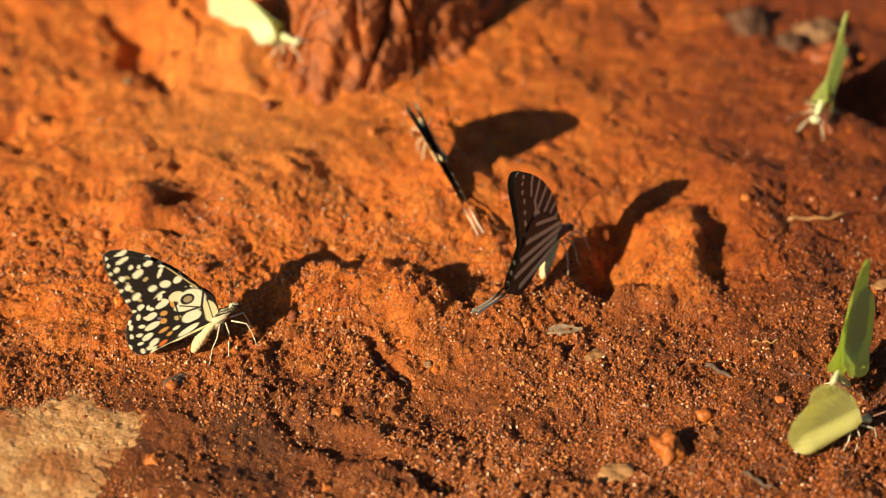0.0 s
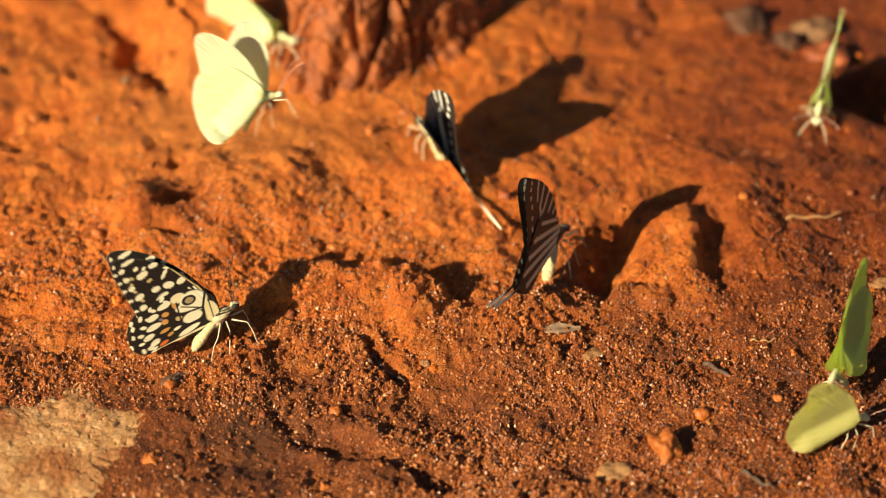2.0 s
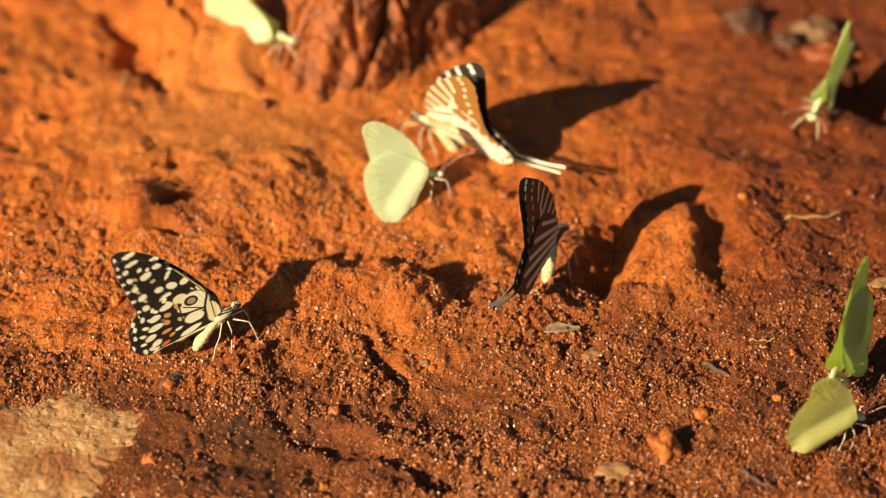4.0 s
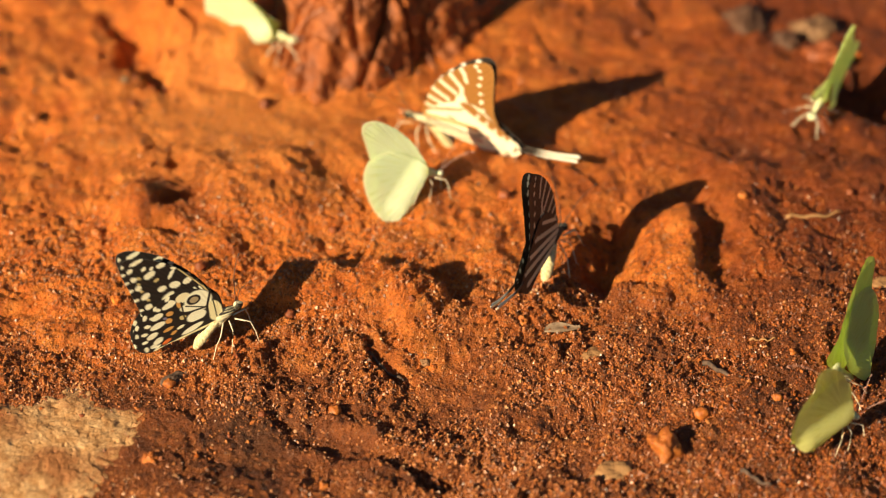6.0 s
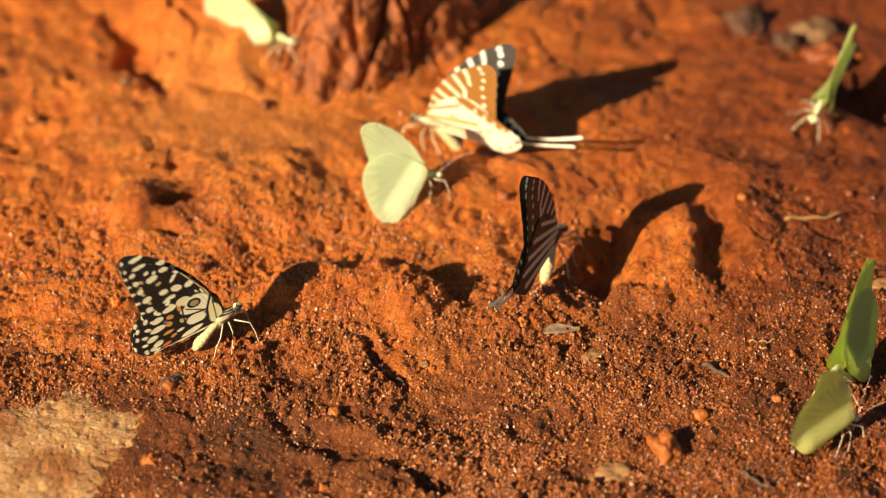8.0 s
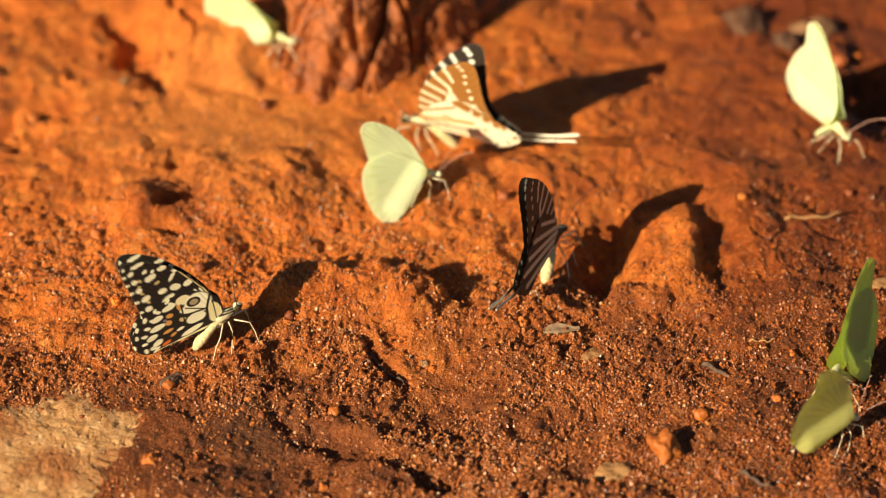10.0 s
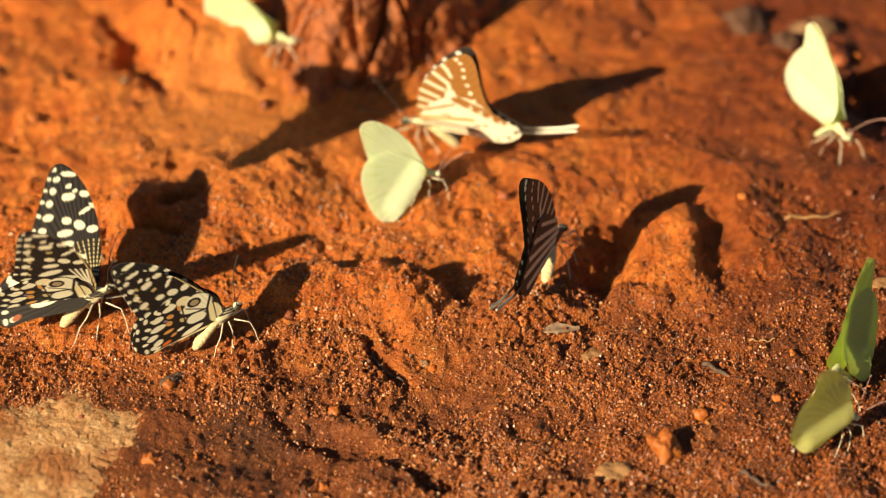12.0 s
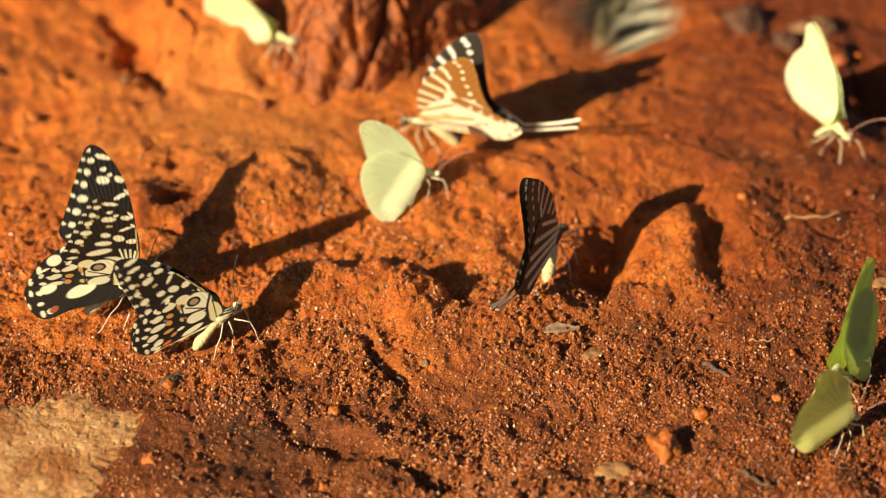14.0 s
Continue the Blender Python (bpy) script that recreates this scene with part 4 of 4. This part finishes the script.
def pause(t, *state):
    """Two rows that hold a state for a moment."""
    return (t - 0.034, *state), (t + 0.034, *state)


chequered = butterfly("lime", "black and cream chequered butterfly with half-folded wings on soil", 0.9)
newcomer = butterfly("lime", "black and cream chequered butterfly with raised wings, landing on soil")
passer = butterfly("lime", "black and cream chequered butterfly flying low over the soil")
swordtail_back = butterfly("sword", "brown and cream striped swordtail butterfly with white-tipped tails on soil")
swordtail_front = butterfly("shaded_sword", "striped swordtail butterfly with closed wings, painted dark as if shaded, drinking on soil")
perched = butterfly("pale", "pale yellow butterfly with closed wings on the boulder's foot")
arriving = butterfly("pale", "pale greenish butterfly that lands beside the swordtail", 0.77)
turning = butterfly("pale", "pale yellow butterfly beside stones, turning on the soil")
upright = butterfly("green", "green-yellow butterfly with upright closed wings behind another one")
leaning = butterfly("yellow", "yellow-green butterfly with leaning wings, drinking on damp soil", 0.8)
flyer = butterfly("white", "creamy white butterfly in flight over the soil")
stray = butterfly("white", "cream-white butterfly fluttering past over the soil")


# ---- what moves ----
def motions():
    settle(chequered, [(t, -67.7 + 2 * min(1, t / 5), -46.5, 12.2, 15.5 + turn, 11 if t < 4 else 9, lean - 2, 2, right + 0.6, sweep + (6.6 if t < 4 else 3.7), -5.5) for t, turn, lean, right, sweep in (
        (0, 0, -3, 0, -37), (0.3, -2, -5, 0, -40), (0.6, 0, -3, 0, -37), (1.05, 1, -2, 1, -36), (1.2, 2, 0, 4, -33), (2, 2, 0, 1, -35), (3, 4, 2, 1, -34),
        (5.5, 2, 1, 0, -33), (6.5, 5, 6, 0, -31), (7.5, 4, 4, 0, -32), (8, 5, 6, 0, -31), (10.5, 4, 4, 0, -32), (11, 4, 3, 0, -33),
        (12, 5, 6, 1, -36), (12.5, 4, 4, 0, -34), (13.5, 4, 4, 0, -34), (14, 5, 5, 0, -34))])
    settle(newcomer, [(0, -330, 40, 120, 10, 10, 0, 30, 30, 0, 0), (10.5, -430, 10, 90, 0, 10, 0, 30, 30, 0, 0), (10.8, -225, -10, 60, 0, 15, 0, 50, 50, 10, 0),
                      (11, -207, -43, 33, -46, 18, 0, -8, 48, 10, -4), (11.15, -140, -10, 16, -10, 10, 0, 5, 10, 10, 0),
                      (11.3, -127, -11, 13, -10, 6, 4, -4, 38, 8, -4), (11.5, -126.4, -11.3, 12.9, -10, 6, 7, -13, 45, 7, 0), (11.85, -126, -12, 12.9, -10, 6, 7, -10, 45, 7, -4),
                      (12, -105, -38.3, 13.5, 2, 7.5, -2, 58, 26, -3, -9), (12.15, -103.5, -39, 13.5, 0, 9, -4, 34, 14, 0, -8),
                      (12.3, -101.9, -37.3, 13.4, 1, 9.6, -7, 41, 42, 3, -8), (12.5, -102.5, -41.8, 13.7, -9, 14, -3, 36.6, 12, 0, -8.7, -16), (13, -102.6, -38.1, 13.5, -18.6, 29.9, -13.1, 16.1, 21.7, -9.8, 1.9, -12.5),
                      (13.2, -104.1, -38.7, 13.1, 4, 15, -9.4, 36, 39, -10, -14.6), (13.5, -102.9, -38.1, 13.5, -18.6, 29.5, -13.1, 16.1, 21.7, -9.8, 1.9, -12.5), (13.85, -102.6, -38.1, 13.5, -18, 29.5, -13, 16, 21.7, -9.8, 1.9, -12.5),
                      (13.97, -94.8, -33.3, 13.8, 12.7, -11, -9, 46.9, 25.6, -10.2, -19.2, 7.2)])
    settle(swordtail_back, [(0, -7.1, 52.9, 9.6, 109, 4, -23, 2, 2, -16, 9), (0.3, -7.2, 53, 9.8, 116, -5, -22, 3, 3, -20, 0), (0.5, -7.4, 53.3, 10.2, 110, -13, -26, 1, 1, -34, -13),
                            (0.7, -6, 53.6, 9.3, 94, -11, -24, 2, 0, -32, -3), (1, -5.2, 53.8, 9, 91, -11, -24, 2, 0, -32, -1), (1.3, -5.4, 53.8, 9, 92, -10, -24, 2, 0, -30, -1),
                            (1.45, -6.5, 53, 9.5, 106, 0, -23, 2, 2, -20, 6), (1.7, -6.6, 53.2, 9.8, 112, 2, -20, 8, 5, -18, 6), (2, -6.4, 53.5, 10, 115, 1, -17, 13, 9, -19, 4),
                            (2.5, -6.1, 53.9, 10.1, 120, 0, -15, 15, 11, -19, 2), (3, -4.2, 56.7, 10.1, 128, 0, -15, 13, 9, -13, 15), (3.2, -4.2, 57, 10.1, 131, 0, -14, 12, 6, -12, 15),
                            (5.3, -5.8, 58.3, 10, 157, 10.5, -8, 4, 0, -4.5, 17.7), (5.5, -5.8, 58.3, 10, 157, 10.5, -8, 7, 11, -9, 16), (5.6, -5.8, 58.3, 10, 157.8, 10.8, -8, 3, -1, -4.3, 17.7),
                            (6.5, -6.2, 58.6, 10, 157, 8, -8, 3, -1, -5, 16.5), (7, -6.5, 58.9, 10, 155.5, 6, -8, 6, 1, -7.5, 14.5), (7.5, -6.7, 59.1, 10.1, 153.6, 4.1, -8, 11.9, 2.5, -10.1, 12.5),
                            (7.87, -6.6, 59, 10.1, 153.6, 4, -8, 10, 4, -10, 13), (8, -4.5, 58.1, 10, 152.7, 2.4, -8, 1, 24, -12.5, 20), (8.2, -6.6, 58.6, 10, 156, 3, -9, 8, 3, -8, 14),
                            (10.5, -7, 58, 10, 160, -1, -11, 7, 6, -6.5, 15.5), (11, -7, 57.8, 10, 160.5, -1.5, -11, 8, 7, -6.5, 15.5), (12, -7.1, 57.6, 10, 162, -2.5, -12, 3, 0, -6, 16),
                            (12.5, -7.2, 57.6, 10, 164, -3.2, -12, 5.4, 15, -6.2, 16), (13.3, -7.2, 57.6, 10, 165, -4, -12, 7, 15, -5, 16), (14, -7.2, 57.6, 10, 164, -3, -12, 6, 11, -6, 16)])
    settle(swordtail_front, [(t, x, y - 0.5, z, turn - 2.3, pitch, lean - 3.4, *wings) for t, x, y, z, turn, pitch, lean, *wings in ((0, 35.5, -0.5, 9.3, 62, -7, -5, 1, 1, -18, 7), (0.2, 35.5, -1.5, 9.4, 66, -4, -4, 1, 1, -14, 12), (0.3, 35.2, 0.5, 9.2, 60, -8, -6, 1, 1, -20, 4),
                             (0.5, 35.4, -0.6, 9.4, 64, -6, -5, 1, 1, -18, 7), (1, 34.9, 1.1, 9, 63, -10, -6, 1, 1, -24, 2), (1.3, 35, 0.6, 9.2, 62, -9, -6, 1, 1, -22, 4),
                             (1.5, 35.3, -2.5, 9.8, 68, -3, -3, 1, 1, -13, 16), (3, 35.5, -4.1, 10, 70, 0, -2, 1, 1, -11, 20), (6.5, 35.2, -3.7, 10, 71, -1, -1, 1, 1, -9, 19),
                             (7.2, 35.2, -3.7, 10, 71, -1, -1, 1, 1, -9, 19), (7.5, 35.2, -2, 9.7, 66, -4, -3, 1, 1, -14, 13), (7.9, 35.2, -3.7, 10, 70, -1, -1, 1, 1, -10, 19),
                             (14, 35.5, -4.1, 10, 71, 0, -2, 1, 1, -10, 20))])
    settle(perched, [(0, -57.3, 100.8, 15.2, -31.4, 11.3, 16.8, -4, 0.5, -23.3, 22.4), (14, -57.6, 100.8, 15.2, -31.4, 11.3, 16.8, -4, 0.5, -23.3, 22.4)])
    settle(arriving, [(0, -330, 120, 90, 0, 5, 0, 30, 30, 0, 0), (1.6, -200, 95, 50, 0, 5, 0, 35, 35, 0, 0), (1.8, -100, 20, 60, -10, 5, 0, 12, 10, 0, 5),
                      (2.0, -54.2, -4.1, 62, 16.4, 14.7, -24.6, 39, -8.2, -14, 10.9, 32), (2.1, -34.1, 47.9, 23.7, 16, 39, -22, 77, 29, 20, -5), (2.2, -14, 34, 17, 36, 5, 0, 8, 8, -30, 0),
                      (2.3, -8.5, 23.4, 18, 32, -10, -8, 2, 2, -40, -11), (2.5, -6.9, 21.6, 14.6, 12, -12, -18, 1, 1, -42, -22), (2.7, -5.8, 22.4, 14.5, 26, -11, -18, 1, 1, -38, -16),
                      (3, -5.3, 22.7, 14.3, 21, -7.5, -19, 1, 1, -38, -17), (14, -6.3, 23.1, 14.2, 21, -6.5, -20, 1, 1, -36.5, -15)])
    settle(turning, [(0, 125.6, 67.9, 10, -112, -11, -7, -1.2, -1.2, -6, -22), (0.9, 125.6, 67.9, 10, -112, -11, -7, -1.2, -1.2, -6, -22), (1.25, 125.8, 66, 10, -104, -6, -6, -0.8, -0.8, -6, -22),
                     (1.9, 125.8, 66, 10, -104, -6, -6, -0.8, -0.8, -6, -22), (2.4, 125.6, 67.9, 10, -112, -11, -7, -1.2, -1.2, -6, -22), (3.2, 125.8, 67.4, 10.4, -115, -11, -10, -0.8, -0.8, 0, -16),
                     (5.5, 126.2, 66.4, 11, -120, -11, -15, -0.8, -0.8, 6, -12), (7.8, 126.2, 66.4, 11, -120, -11, -15, -0.8, -0.8, 6, -12), (8.2, 126.6, 65, 10.8, -108, -4, -12, -0.8, -0.8, 6, -10),
                     (9.3, 129, 60, 10, -78, 8, -4, -0.8, -0.8, -6, 26), (10.2, 130, 55.1, 9.8, -60.9, 7.3, 1.9, -0.8, -0.8, -8.9, 45.5), (14, 130, 55.1, 9.8, -60.9, 7.3, 1.9, -0.8, -0.8, -8.9, 45.5)])
    settle(upright, [(0, 113.2, -74.6, 13, -119, 8.8, 4.6, -1.6, -1.6, -19.4, 19.6), (3.2, 113.2, -74.5, 13, -119, 8.8, 4.7, -1.6, -1.6, -20, 19), (5.5, 114.2, -72.4, 13, -122, 8.6, 8, -1.6, -1.6, -30, 9),
                     (14, 114.2, -72.4, 13, -122, 8.6, 8, -1.6, -1.6, -31, 8.6)])
    settle(leaning, [(0, 116.5, -90.8, 9.9, 24.8, -0.5, 11.7, -0.8, -0.8, -26.5, 18.7), (3.2, 116.4, -90.8, 9.9, 25, -0.7, 11.7, -0.8, -0.8, -26.5, 18.7), (5.2, 114.7, -90.6, 10.3, 38, -10.7, 3.7, -0.8, -0.8, -26.4, 20),
                     (14, 114.7, -90.6, 10.3, 38, -10.7, 3.7, -0.8, -0.8, -26.4, 20)])
    # those in flight
    settle(flyer, [(0, 420, -60, 150, 180, 0, 0, 40, 40, 0, 0), (6.7, 300, -160, 130, 180, 0, 0, 60, 60, 0, 0), (7.1, 23, -245, 163, 160, 10, 0, 75, 75, 0, 0),
                   (7.3, -430, -160, 140, 150, 0, 0, 30, 30, 0, 0), (8.2, -520, 0, 150, 90, 0, 0, 40, 40, 0, 0), (9.3, -420, -60, 130, 20, 0, 0, 40, 40, 0, 0),
                   (10.8, -500, -540, 180, -20, 0, 0, 30, 30, 0, 0), *pause(11.0, 1.7, -191.8, 115.8, -27.4, 6, 23, -4, 2, -21, -16), (11.1, 98, -91, 45, 10, 0, 0, 40, 40, 0, 0),
                   (11.4, 330, -60, 120, 20, 0, 0, 40, 40, 0, 0), (12.1, 360, -80, 120, 100, 0, 0, 40, 40, 0, 0), (12.7, 260, -200, 150, 165, 20, 0, 40, 40, 0, 0),
                   *pause(13.0, 20.5, -144.9, 105.7, 126, 86, -19, 0, 12, 40, 39), (13.1, 120, -330, 190, 170, 20, 0, 30, 30, -30, 0), (13.2, 260, -160, 90, 210, 20, 0, 30, 30, -30, 0),
                   (13.3, 71, -58, 18, 230, 0, 10, 5, 5, -50, 0),
                   (13.6, 300, -60, 90, 290, 0, 0, 40, 40, 0, 0), (14, 420, -40, 150, 330, 0, 0, 40, 40, 0, 0)])
    settle(stray, [(0, -60, 420, 150, 270, 0, 0, 40, 40, 0, 0), (10.2, -130, 400, 130, 300, 0, 0, 40, 40, 0, 0), (11.4, -140, 330, 110, 320, 20, 0, 40, 40, 0, 0), (11.8, -18.1, -71.6, 110, 341, 61, 6, 70, 46, -24, 8),
                   (12, -156, -47, 100, 343, 50, 4, 60, 60, -28, 4), (12.1, -18.1, -75.1, 106.2, 345, 54, 3, 77, 49, -31, 1), (12.35, -60, 230, 120, 395, 20, 0, 40, 40, 0, 0),
                   (12.7, -40, 330, 120, 440, 10, 0, 40, 40, 0, 0), (13.1, -10, 330, 120, 440, 0, 0, 40, 40, 0, 0), (13.4, -44, 73.6, 36.3, 449, 13, 18, 33, 11, 0, 0),
                   *pause(13.5, -131.7, 116, 13.5, 457, 6, -28, 57, 32, -42, 60), (13.7, -300, 110, 90, 500, 0, 0, 40, 40, 0, 0), (14, -420, 100, 140, 530, 0, 0, 40, 40, 0, 0)])
    settle(passer, [(0, 450, -60, 150, 180, 0, 0, 40, 40, 0, 0), (5.1, 260, -110, 70, 180, 0, 0, 40, 40, 0, 0), (5.3, 112, -105, 30, 165, 10, 0, 60, 60, 0, 0), (5.4, 60, -330, 170, 240, 10, 0, 40, 40, 0, 0),
                    (5.5, -42, -232, 131, 355, -2, 34, 7, -4, 5, -30), (5.62, -420, -520, 260, 300, 0, 0, 40, 40, 0, 0), (6.2, -420, -520, 260, 220, 0, 0, 40, 40, 0, 0),
                    (6.5, -42, -333, 196, 241, 23.5, 4, 38, 16, 33, -26), (6.8, 200, -420, 200, 320, 0, 0, 40, 40, 0, 0), (8.5, 400, -100, 150, 390, 0, 0, 40, 40, 0, 0),
                    (10.1, 330, -200, 140, 455, 0, 0, 40, 40, 0, 0), (10.35, 290, -230, 140, 458, 20, 0, 40, 40, 0, 0), (10.466, -43.2, -154, 127.4, 460.1, 50.4, 7, 13, 2, 32.8, 83), (10.534, -37.2, -157, 130.4, 460.1, 50.4, 7, 33, 22, 32.8, 83), (10.8, -400, -300, 150, 500, 0, 0, 40, 40, 0, 0),
                    (11.3, -500, -400, 160, 570, 0, 0, 40, 40, 0, 0), (11.8, -420, -560, 160, 630, 0, 0, 40, 40, 0, 0), (12.3, -122, -125, 50, 690, 0, 0, 40, 40, 0, 0), (12.42, -330, -260, 130, 710, 0, 0, 40, 40, 0, 0),
                    (12.7, -380, -300, 160, 740, 0, 0, 40, 40, 0, 0), (13.5, -450, -150, 150, 770, 0, 0, 40, 40, 0, 0), (13.9, -90.6, -27.6, 58.3, 787, 24, -27, 90, 61, 16, 6),
                    (14, 48.6, -19.6, 109.7, 804, 25, -2, 19, 29, -34, 28)])


motions()
